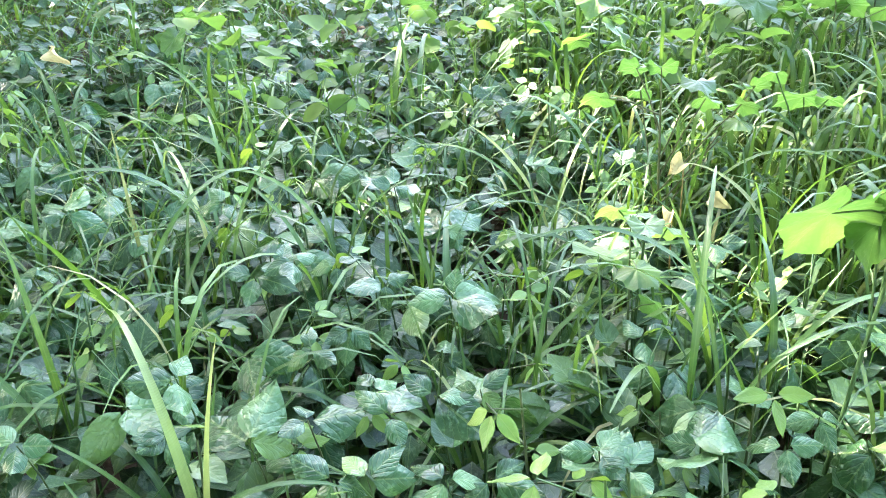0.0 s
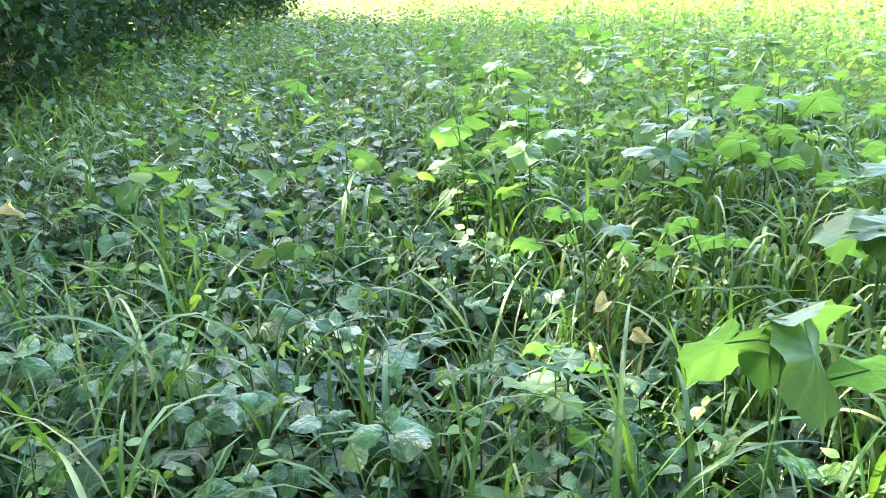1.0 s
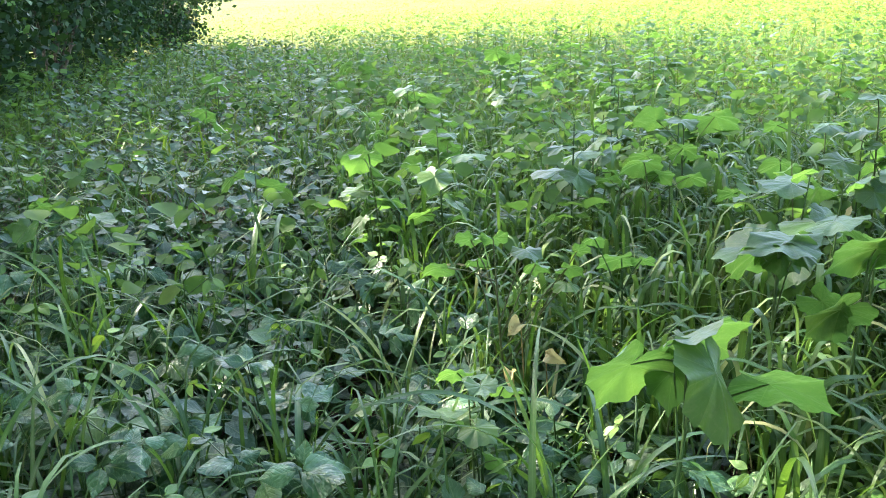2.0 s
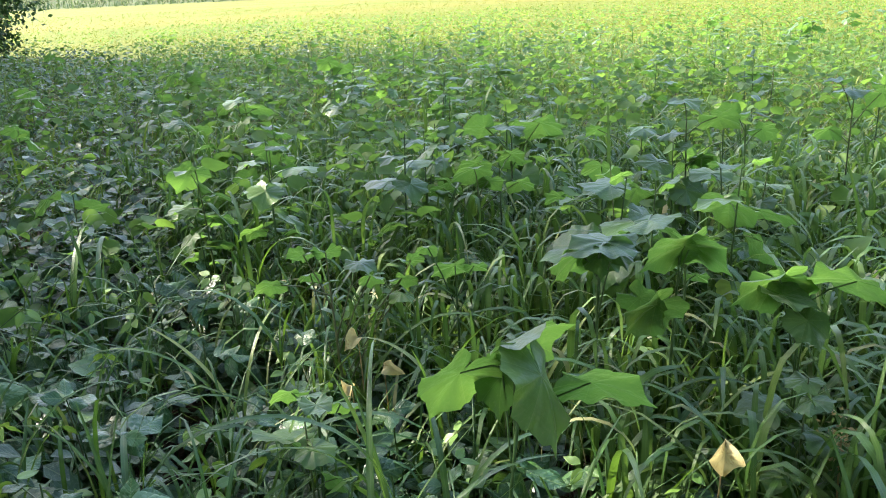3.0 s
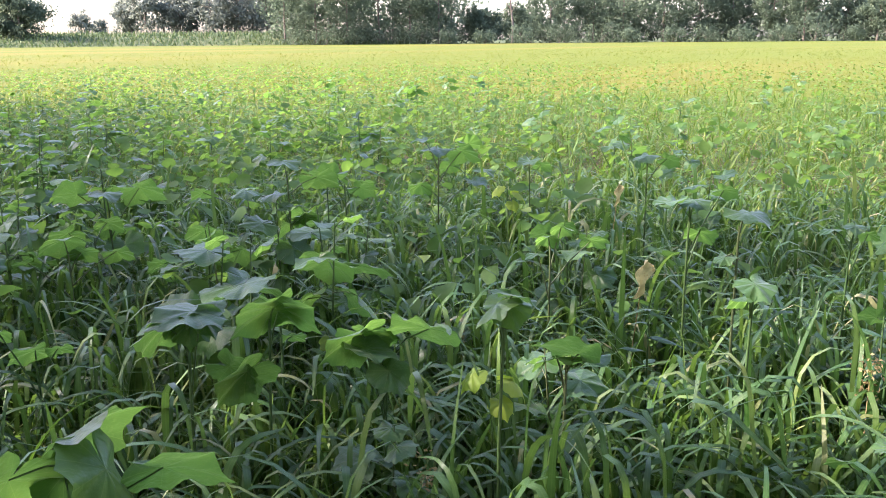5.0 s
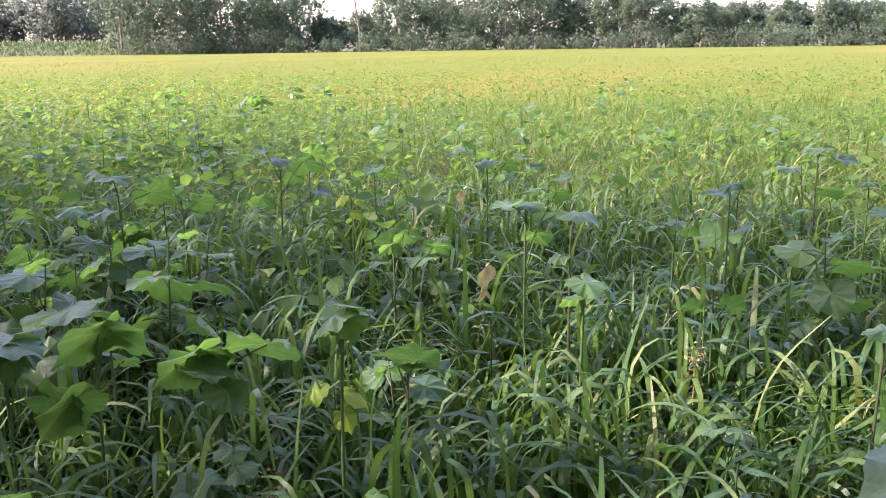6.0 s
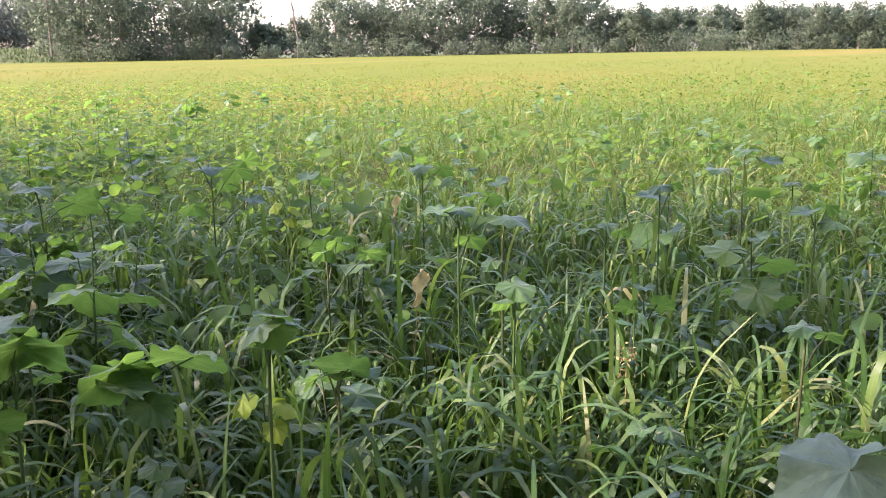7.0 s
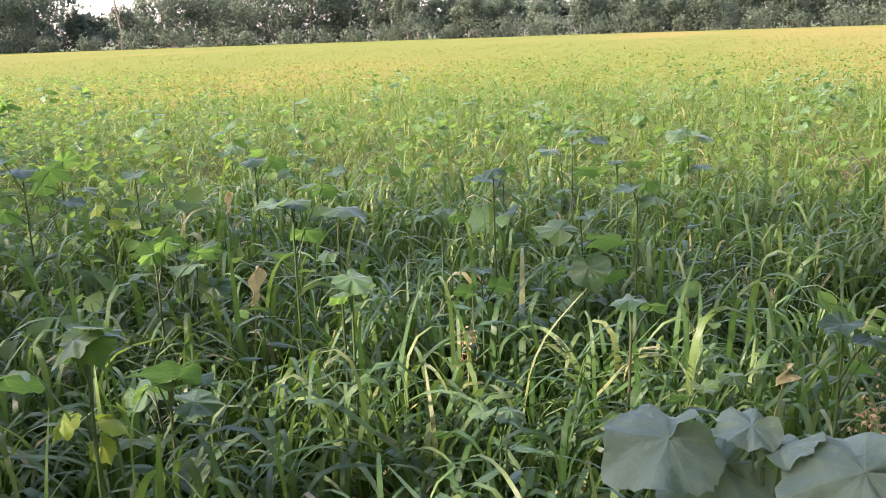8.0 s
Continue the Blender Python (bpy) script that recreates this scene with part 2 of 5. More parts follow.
def ground_material():
    m, nt, bsdf, out = nodes_of("soil_and_crop")
    geo = nt.nodes.new("ShaderNodeNewGeometry")
    fine = noise_node(nt, geo.outputs["Position"], 14.0, 6.0)
    soil = ramp_node(nt, fine, [(0.3, (0.030, 0.022, 0.015)), (0.7, (0.085, 0.062, 0.040))])
    mid = noise_node(nt, geo.outputs["Position"], 1.3, 5.0)
    crop = ramp_node(nt, mid, [(0.3, (0.078, 0.100, 0.013)), (0.7, (0.094, 0.112, 0.015))])
    crop = mix_node(nt, "MIX", ramp_node(nt, field_nodes(nt, geo), [(0.46, (0, 0, 0)), (0.66, (0.36, 0.36, 0.36))]), crop, (0.20, 0.125, 0.036))
    ln = nt.nodes.new("ShaderNodeVectorMath")
    ln.operation = "LENGTH"
    nt.links.new(geo.outputs["Position"], ln.inputs[0])
    far = math_node(nt, "MINIMUM", math_node(nt, "MULTIPLY", math_node(nt, "MAXIMUM", math_node(nt, "SUBTRACT", ln.outputs["Value"], 9.0), 0.0), 0.07), 1.0)
    edge = math_node(nt, "MINIMUM", math_node(nt, "MULTIPLY", math_node(nt, "MAXIMUM", math_node(nt, "SUBTRACT", ln.outputs["Value"], 195.0), 0.0), 0.3), 1.0)
    rough_growth = ramp_node(nt, noise_node(nt, geo.outputs["Position"], 0.35, 5.0), [(0.35, (0.040, 0.066, 0.026)), (0.65, (0.085, 0.095, 0.042))])
    nt.links.new(mix_node(nt, "MIX", edge, mix_node(nt, "MIX", far, soil, crop), rough_growth), bsdf.inputs["Base Color"])
    bsdf.inputs["Roughness"].default_value = 0.95
    bsdf.inputs["Specular IOR Level"].default_value = 0.1
    bm = nt.nodes.new("ShaderNodeBump")
    bm.inputs["Distance"].default_value = 0.05
    nt.links.new(fine, bm.inputs["Height"])
    nt.links.new(bm.outputs[0], bsdf.inputs["Normal"])
    return m


def far_crop_material():
    m = foliage("far_crop", [(0.0, (0.052, 0.090, 0.015)), (0.35, (0.085, 0.114, 0.018)), (0.9, (0.112, 0.128, 0.020)), (1.0, (0.12, 0.128, 0.022))], (0.175, 0.215, 0.020), 0.42, 0.9, 0.05)
    nt = m.node_tree
    bsdf = nt.nodes["Principled BSDF"]
    geo = [n for n in nt.nodes if n.type == "NEW_GEOMETRY"][0]
    old = bsdf.inputs["Base Color"].links[0].from_socket
    mask = ramp_node(nt, field_nodes(nt, geo), [(0.46, (0, 0, 0)), (0.66, (0.36, 0.36, 0.36))])
    both = mix_node(nt, "MIX", mask, old, (0.20, 0.13, 0.040))
    nt.links.new(both, bsdf.inputs["Base Color"])
    return m


GROUND = ground_material()
FAR_CROP = far_crop_material()


# ---- mesh helpers ----
def quad_mesh(name, verts, quads, uvs=None, smooth=True, normals=None):
    verts, quads = np.asarray(verts, np.float32).reshape(-1, 3), np.asarray(quads, np.int32).reshape(-1, 4)
    me = bpy.data.meshes.new(name)
    me.vertices.add(len(verts))
    me.vertices.foreach_set("co", verts.ravel())
    me.loops.add(quads.size)
    me.loops.foreach_set("vertex_index", quads.ravel())
    me.polygons.add(len(quads))
    me.polygons.foreach_set("loop_start", np.arange(0, quads.size, 4, dtype=np.int32))
    me.polygons.foreach_set("use_smooth", np.full(len(quads), smooth))
    if uvs is not None:
        layer = me.uv_layers.new(name="UVMap")
        layer.uv.foreach_set("vector", np.asarray(uvs, np.float32).reshape(-1, 2)[quads.ravel()].ravel())
    me.update(calc_edges=True)
    if normals is not None:
        me.normals_split_custom_set_from_vertices(np.asarray(normals, float).reshape(-1, 3).tolist())
    return me


def tube(points, radii, sides=6):
    """Vertices and quads of a round stalk along points."""
    pts = [Vector(p) for p in points]
    vs, qs = [], []
    for k, p in enumerate(pts):
        d = (pts[min(k + 1, len(pts) - 1)] - pts[max(k - 1, 0)]).normalized()
        a = d.orthogonal().normalized()
        b = d.cross(a)
        for s in range(sides):
            w = 2 * math.pi * s / sides
            vs.append(p + (a * math.cos(w) + b * math.sin(w)) * radii[k])
    for k in range(len(pts) - 1):
        for s in range(sides):
            t = (s + 1) % sides
            qs.append((k * sides + s, k * sides + t, (k + 1) * sides + t, (k + 1) * sides + s))
    return vs, qs


def tubes_mesh(name, list_of):
    vs, qs = [], []
    for points, radii, sides in list_of:
        v, q = tube(points, radii, sides)
        qs += [tuple(i + len(vs) for i in f) for f in q]
        vs += [tuple(x) for x in v]
    return quad_mesh(name, vs, qs)


def grass_profile(s):
    return np.minimum(1.0, 0.55 + 1.6 * s) * np.clip(1.02 - s, 0.02, 1) ** 0.55


def leaf_profile(s):
    return np.clip(np.sin(np.pi * np.clip(s, 0.0, 1.0) ** 0.72) ** 0.75, 0.05, 1)


def blades(name, base, az, lean, bend, length, width, segs, profile=grass_profile, across=3, fold=0.25, twist=None, curl=1.4, knee=None):
    """Many arching blades or leaves in one mesh. lean: angle from upright at the foot, bend: how far it arches over, in radians; knee: how far up a blade starts to tip over."""
    base = np.asarray(base, float)
    n = len(base)
    s = np.linspace(0, 1, segs + 1)
    ang = lean[:, None] + bend[:, None] * s[None] ** (curl[:, None] if isinstance(curl, np.ndarray) else curl)
    if knee is not None:
        f = np.clip((s[None] - knee[:, None]) / 0.5, 0, 1)
        ang = np.where(knee[:, None] > 0, lean[:, None] + bend[:, None] * f * f * (3 - 2 * f), ang)
    mid = (ang[:, 1:] + ang[:, :-1]) / 2
    h = np.concatenate([np.zeros((n, 1)), np.cumsum(np.sin(mid), 1)], 1) * length[:, None] / segs
    v = np.concatenate([np.zeros((n, 1)), np.cumsum(np.cos(mid), 1)], 1) * length[:, None] / segs
    way = np.stack([np.cos(az), np.sin(az), 0 * az], 1)
    up = np.array([0, 0, 1.0])
    spine = base[:, None] + h[..., None] * way[:, None] + v[..., None] * up
    nrm = -np.cos(ang)[..., None] * way[:, None] + np.sin(ang)[..., None] * up
    flat = np.stack([-np.sin(az), np.cos(az), 0 * az], 1)[:, None] + 0 * nrm
    if twist is not None:
        tw = (twist[:, None] * (0.3 + s[None]))[..., None]
        flat, nrm = flat * np.cos(tw) + nrm * np.sin(tw), nrm * np.cos(tw) - flat * np.sin(tw)
    w = (width[:, None] * profile(s)[None] / 2)[..., None]
    cols = [spine + flat * w + nrm * w * fold, spine, spine - flat * w + nrm * w * fold] if across == 3 else [spine + flat * w, spine - flat * w]
    verts = np.stack(cols, 2)
    k = across
    idx = np.arange(n * (segs + 1) * k).reshape(n, segs + 1, k)
    quads = np.stack([idx[:, :-1, :-1], idx[:, :-1, 1:], idx[:, 1:, 1:], idx[:, 1:, :-1]], -1)
    uu, vv = np.meshgrid(np.linspace(0, 1, k), s)
    uvs = np.broadcast_to(np.stack([uu, vv], -1)[None], (n, segs + 1, k, 2))
    return quad_mesh(name, verts, quads, uvs)


def leaf_cloud(name, centres, size, rng, shape=0.7, outward=None):
    """Many single diamond-shaped leaves, each bent a little along its rib."""
    c = np.asarray(centres, float)
    n = len(c)
    d = rng.normal(size=(n, 3))
    d[:, 2] -= 0.35
    d /= np.linalg.norm(d, axis=1)[:, None]
    e = np.cross(d, rng.normal(size=(n, 3)))
    e /= np.linalg.norm(e, axis=1)[:, None] + 1e-6
    f = np.cross(d, e)
    ln = size * rng.uniform(0.7, 1.3, n)[:, None]
    verts = np.stack([c, c + d * ln * 0.5 + e * ln * shape / 2 + f * ln * 0.1, c + d * ln, c + d * ln * 0.5 - e * ln * shape / 2 + f * ln * 0.1], 1)
    if outward is None:
        return quad_mesh(name, verts, np.arange(4 * n).reshape(n, 4))
    away = outward / (np.linalg.norm(outward, axis=1)[:, None] + 1e-6)
    face = np.cross(verts[:, 1] - verts[:, 0], verts[:, 3] - verts[:, 0])
    turn = (face * away).sum(1) < 0
    verts[turn] = verts[turn][:, [0, 3, 2, 1]]
    face[turn] *= -1
    face /= np.linalg.norm(face, axis=1)[:, None] + 1e-9
    soft = away + 0.22 * face
    soft /= np.linalg.norm(soft, axis=1)[:, None]
    return quad_mesh(name, verts, np.arange(4 * n).reshape(n, 4), normals=np.repeat(soft, 4, 0))


def part(name, me, material, parent, label="", m=None):
    if not me.materials:
        me.materials.append(material)
    ob = new(name, me)
    ob.parent = parent
    if m is not None:
        ob.matrix_basis = m
    return tagged(ob, label)


def stuff(name, me, material, label, category):
    me.materials.append(material)
    return tagged(new(name, me), label, category, kind="stuff")


def scatter(rng, n, r0, r1, power, az0, az1):
    """Places round the viewpoint; azimuth in degrees from +y towards +x. power 1: even, -1: thinning out with distance."""
    q = rng.uniform(0, 1, n)
    p = power + 1
    r = r0 * (r1 / r0) ** q if abs(p) < 1e-6 else (r0 ** p + q * (r1 ** p - r0 ** p)) ** (1 / p)
    a = np.radians(rng.uniform(az0, az1, n))
    return np.stack([r * np.sin(a), r * np.cos(a), 0 * r], 1), r


def bean_zone(p):
    """1 where the low bean crop stands, 0 where the tall grass has taken over."""
    return np.clip((np.maximum(1.40 - 0.27 * p[:, 1], 0.25) - p[:, 0]) / 0.5 + 0.5, 0, 1)


# ---- ground ----
def ground_height(x, y):
    r, a = math.hypot(x, y), math.degrees(math.atan2(x, y))
    z = 0.02 * math.sin(x * 3.1) * math.sin(y * 2.7) if r < 12 else 0.0
    z += 0.55 * min(1.0, max(0.0, (r - 14) / 36))      # the closed crop far out
    if 195 < r and -20 < a < 40:
        k = min(1.0, (r - 195) / 25)
        e = min(1.0, (40 - a) / 6, (a + 20) / 6)
        z += 2.3 * k * k * (3 - 2 * k) * e
    return z


def build_ground():
    radii = [0.0] + [0.5 * 1.17 ** k for k in range(34)] + [110, 125, 140, 155, 170, 185, 195, 201, 207, 213, 220, 240, 280, 350, 500, 900, 1800, 4000]
    seg = 120
    vs, qs = [], []
    for r in radii:
        for s in range(seg):
            a = 2 * math.pi * s / seg
            x, y = r * math.sin(a), r * math.cos(a)
            vs.append((x, y, ground_height(x, y)))
    for k in range(len(radii) - 1):
        for s in range(seg):
            t = (s + 1) % seg
            qs.append((k * seg + s, (k + 1) * seg + s, (k + 1) * seg + t, k * seg + t))
    me = quad_mesh("ground", vs, qs)
    me.materials.append(GROUND)
    tagged(new("ground", me), "flat field of dark soil under a weedy green crop", "ground", kind="structure")


build_ground()

# ---- trees ----
GAPS = [((0.55, 2.08, 0.80), 0.22), ((0.80, 2.14, 0.82), 0.18), ((2.50, 0.42, 0.75), 0.42), ((2.35, 0.85, 0.8), 0.36), ((1.48, 0.95, 1.05), 0.18), ((2.1, 0.1, 0.75), 0.34), ((2.9, 0.1, 0.8), 0.40), ((2.5, 2.6, 0.9), 0.3), ((1.7, 2.3, 0.95), 0.22), ((1.60, 1.15, 0.85), 0.22), ((2.0, 1.7, 0.85), 0.20)]     # where sunbeams find their way through the leaves


def open_gaps(c):
    keep = np.ones(len(c), bool)
    s = np.array(to_sun)
    for p, rad in GAPS:
        d = c - np.array(p)
        along = d @ s
        keep &= np.linalg.norm(d - along[:, None] * s, axis=1) > rad
    return keep


def crown_points(rng, n, centre, radii, clumps, spread):
    k = rng.normal(size=(clumps, 3))
    k /= np.linalg.norm(k, axis=1)[:, None]
    k *= rng.uniform(0.35, 1.0, clumps)[:, None] ** 0.5
    pick = k[rng.integers(0, clumps, n)] * np.array(radii)
    off = rng.normal(size=(n, 3)) * spread
    return np.array(centre) + pick + off, off + 0.45 * spread * pick / np.array(radii) * 2


def limbs(rng, height, radius, crown_r, count):
    lean = rng.uniform(-0.04, 0.04, 2)
    top = height * 0.85
    pts = [(lean[0] * z + 0.08 * math.sin(z), lean[1] * z, z) for z in np.linspace(-0.1, top, 7)]
    out = [(pts, [radius * (1 - 0.82 * k / 6) for k in range(7)], 8)]
    for k in range(count):
        z = height * rng.uniform(0.25, 0.75)
        a = rng.uniform(0, 6.28)
        d = crown_r * rng.uniform(0.5, 0.9)
        s = Vector((lean[0] * z, lean[1] * z, z))
        e = s + Vector((d * math.cos(a), d * math.sin(a), d * rng.uniform(0.3, 0.9)))
        m = (s + e) / 2 + Vector((0, 0, -0.1 * d))
        r = radius * 0.4 * (1 - 0.5 * z / height)
        out.append(([s, m, e], [r, r * 0.6, r * 0.2], 6))
    return out


def tree(x, y, height, crown_r, leaves, size, seed, low=0.15, clumps=40, material=None, label="", group="", carve=False, trunk=0.2):
    rng = np.random.default_rng(seed)
    ob = tagged(new("tree"), label, "tree", group)
    ob.matrix_basis = pose(x, y, ground_height(x, y))
    part("trunk", tubes_mesh("trunk", limbs(rng, height, trunk, crown_r, 7)), BARK, ob, "rough grey-brown trunk with limbs")
    zc = height * (low + 1) / 2
    c, out = crown_points(rng, leaves, (0, 0, zc), (crown_r, crown_r, height * (1 - low) / 2), clumps, crown_r * 0.12)
    core = rng.uniform(size=leaves) < 0.12
    c[core] = (c[core] - [0, 0, zc]) * 0.72 + [0, 0, zc]
    spray = np.where(core, size * 2.3, size)
    ok = c[:, 2] > 0.1
    c, spray, out = c[ok], spray[ok], out[ok]
    if carve:
        ok = rng.uniform(size=len(c)) < np.clip(1 - (c[:, 2] - (7.0 if y < 6 else (5.8 if y < 9.5 else (4.9 if y < 14 else 6.0)))) / 3.5 * 0.9, 0.12, 1)
        ok &= open_gaps(c + np.array([x, y, 0]))
        c, spray, out = c[ok], spray[ok], out[ok]
    part("crown", leaf_cloud("crown", c, spray[:, None], rng, 0.7, None if carve else out), material, ob)
    return ob


def shrub(x, y, height, radius, leaves, size, seed, material, label, group=""):
    rng = np.random.default_rng(seed)
    ob = tagged(new("shrub"), label, "shrub", group)
    ob.matrix_basis = pose(x, y, ground_height(x, y))
    stems = []
    for k in range(7):
        a, d = rng.uniform(0, 6.28), radius * rng.uniform(0.3, 0.9)
        e = Vector((d * math.cos(a), d * math.sin(a), height * rng.uniform(0.5, 0.95)))
        stems.append(([(0, 0, -0.05), e * 0.5 + Vector((0, 0, 0.1)), e], [0.03, 0.02, 0.006], 5))
    part("branchwork", tubes_mesh("branchwork", stems), BARK, ob, "thin woody stems")
    c, out = crown_points(rng, leaves, (0, 0, height * 0.5), (radius, radius, height * 0.5), 34, radius * 0.2)
    ok = c[:, 2] > 0.03
    part("crown", leaf_cloud("crown", c[ok], size, rng, 0.7, out[ok] if size > 0.3 else None), material, ob)
    return ob


row = np.random.default_rng(5)
for k in range(11):
    y = -9 + 3.4 * k
    tree(-6.2 + row.uniform(-0.7, 0.7), y + row.uniform(-0.4, 0.4), row.uniform(11.0, 12.8), row.uniform(2.6, 3.2), 4900, 0.29, 100 + k, 0.12, 46, TREE_LEAF,
         "dark leafy tree in the shady row along the field", "trees in the row beside the field", True)
for k in range(4):
    tree(-9.8 + row.uniform(-1, 1), 6 + 5.6 * k + row.uniform(-1, 1), row.uniform(8.5, 10.5), row.uniform(3, 3.6), 7000, 0.25, 140 + k, 0.15, 46, TREE_LEAF,
         "dark leafy tree in the shady row along the field", "trees in the row beside the field", True)
# Unseen trees, added behind the viewpoint to hold skylight off the near plants.
for k in range(6):
    tree(-5.5 + 3.3 * k + row.uniform(-0.5, 0.5), -4.4 + row.uniform(-0.5, 0.5), row.uniform(10.5, 12.5), row.uniform(3.0, 3.5), 5500, 0.30, 180 + k, 0.15, 46, TREE_LEAF,
         "unseen dark leafy tree added behind the viewpoint to block skylight", "trees in the row beside the field")
for k in range(10):
    y = 6.5 + 2.2 * k
    shrub(-4.4 + row.uniform(-0.4, 0.3) + (0.5 if k > 7 else 0), y, row.uniform(2.6, 4.2), row.uniform(1.2, 1.6), 4700, 0.12, 160 + k, HEDGE_LEAF_SHADED,
          "green shrub, darkened for shade, hanging over the grass at the field's edge", "shrubs along the field's edge")

# the far side of the field
far = np.random.default_rng(8)


def far_place(az, d):
    return d * math.sin(radians(az)), d * math.cos(radians(az))


az = 33.0
k = 0
while az < 112:
    x, y = far_place(az, 203 + far.uniform(-3, 8))
    tall = 21 if az < 45.2 else (9.5 if az < 49.5 else (16.5 if az < 66 else (10.2 if az < 86 else 12)))
    h = tall * far.uniform(0.85, 1.15)
    tree(x, y, h, h * far.uniform(0.28, 0.44), 4300, 0.37, 300 + k, far.uniform(0.03, 0.14), 60, FAR_HAZE_LEAF, "tall summer-green tree in the line across the field", "trees across the field", trunk=0.28)
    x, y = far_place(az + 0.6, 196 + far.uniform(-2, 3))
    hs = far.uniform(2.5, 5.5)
    shrub(x, y, hs, hs * 0.8, 600, 0.45, 500 + k, FAR_HAZE_LEAF, "green bush at the foot of the far trees, paled for haze", "bushes across the field")
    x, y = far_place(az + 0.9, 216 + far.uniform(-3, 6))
    tree(x, y, h * 0.95, h * 0.4, 900, 0.9, 600 + k, 0.05, 40, FAR_HAZE_LEAF, "tall summer-green tree in the line across the field", "trees across the field", trunk=0.28)
    for q in range(2):
        x, y = far_place(az + 1.1 * q, 206 + far.uniform(-2, 6))
        hs = far.uniform(3.5, 5.5)
        shrub(x, y, hs, hs * 1.0, 450, 0.65, 800 + 3 * k + q, FAR_HAZE_LEAF, "dark green undergrowth beneath the far trees", "bushes across the field")
    az += far.uniform(1.7, 2.7)
    k += 1
x, y = far_place(17.6, 215)
tree(x, y, 9.8, 6.4, 6500, 0.55, 700, 0.02, 46, FAR_HAZE_LEAF, "lone round dark tree on the grassy bank", trunk=0.3)
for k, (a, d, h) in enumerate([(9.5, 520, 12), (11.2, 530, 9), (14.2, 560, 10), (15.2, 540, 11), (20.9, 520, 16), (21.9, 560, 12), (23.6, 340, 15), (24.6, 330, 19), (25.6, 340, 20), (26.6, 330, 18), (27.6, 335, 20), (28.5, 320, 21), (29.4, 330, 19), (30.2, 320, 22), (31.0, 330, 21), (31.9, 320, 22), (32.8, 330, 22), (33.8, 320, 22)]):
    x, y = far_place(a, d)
    tree(x, y, h, h * 0.42, 1900, 0.85, 720 + k, 0.05, 40, DISTANT_HAZE_LEAF, "distant hazy tree beyond the bank", "distant trees", trunk=0.4)


def dead_tree(x, y):
    rng = np.random.default_rng(77)
    ob = tagged(new("dead_tree"), "bare grey dead tree standing among the green ones", "tree")
    ob.matrix_basis = pose(x, y, 0)
    part("trunk", tubes_mesh("trunk", [([(0, 0, -0.1), (0.3, 0, 4), (-0.4, 0.2, 9), (-1.3, 0.2, 14)], [0.3, 0.25, 0.18, 0.04], 7)]), BARK, ob)
    arms = []
    for k in range(9):
        z = rng.uniform(6, 12)
        a = rng.uniform(0, 6.28)
        d = rng.uniform(1.2, 2.6)
        s = Vector((-0.1 * (z - 4) * 0.9, 0.1, z))
        arms.append(([s, s + Vector((d * 0.5 * math.cos(a), d * 0.5 * math.sin(a), 0.8)), s + Vector((d * math.cos(a), d * math.sin(a), 2.2))], [0.09, 0.06, 0.02], 5))
    part("branchwork", tubes_mesh("branchwork", arms), BARK, ob, "bare grey branches")


dead_tree(*far_place(47.6, 199))


# ---- leaves and plants ----
def heart_leaf(name, seed, droop, fold, wave, seg=32, rings=(0.0, 0.5, 0.8, 1.0), tip=1.0, pucker=0.006, ridge=0.020):
    """A broad heart-shaped leaf of length 1 from the stalk's joint to the tip; +y to the tip."""
    rng = np.random.default_rng(seed)
    ths = np.radians([0, 8, 18, 32, 48, 60, 76, 94, 108, 126, 146, 160, 172, 180])
    rad = np.array([1.0, 0.86, 0.76, 0.72, 0.80, 0.72, 0.68, 0.75, 0.69, 0.64, 0.66, 0.56, 0.40, 0.10])
    vs, qs, uvs = [], [], []
    ph = rng.uniform(0, 6.28, 3)
    for q in rings:
        for k in range(seg):
            th = -math.pi + 2 * math.pi * k / seg
            r = min(np.interp(abs(th), ths, rad), tip) * q
            if q == 1.0:
                r *= 1 + 0.022 * (-1) ** k + rng.uniform(-0.035, 0.035)
            x, y = r * math.sin(th), r * math.cos(th)
            z = -droop * (y * y * (1.2 if y > 0 else 0.6) + 0.4 * x * x) - fold * abs(x) ** 1.3 + wave * q * q * (math.sin(3 * th + ph[0]) + 0.6 * math.sin(5 * th + ph[1]) + 0.45 * q * math.sin(9 * th + ph[2]))
            z += (ridge * math.cos(8 * th) - 0.03 * (1 - abs(math.cos(th / 2)))) * q + pucker * math.sin(q * 9 + ph[1]) * math.cos(8 * th) * q
            vs.append((x, y, z))
            uvs.append((0.5 + x * 0.5, 0.35 + y * 0.5))
    for j in range(len(rings) - 1):
        for k in range(seg):
            t = (k + 1) % seg
            qs.append((j * seg + k, (j + 1) * seg + k, (j + 1) * seg + t, j * seg + t))
    return quad_mesh(name, vs, qs, uvs)


HEART = [heart_leaf("heart_leaf", k, d, f, w) for k, (d, f, w) in enumerate([(0.15, 0.10, 0.06), (0.20, 0.25, 0.07), (0.08, -0.20, 0.08), (0.28, 0.04, 0.07), (0.10, 0.40, 0.07), (0.06, 0.04, 0.10)])]
HEART_FINE = [heart_leaf("broad_heart_leaf", k, d, f, w, 48, (0.0, 0.2, 0.4, 0.6, 0.8, 0.92, 1.0)) for k, (d, f, w) in enumerate([(0.14, 0.10, 0.07), (0.22, 0.25, 0.08), (0.10, -0.25, 0.09), (0.30, 0.05, 0.08), (0.18, 0.50, 0.07), (0.10, 0.06, 0.08), (0.35, 0.80, 0.06)])]
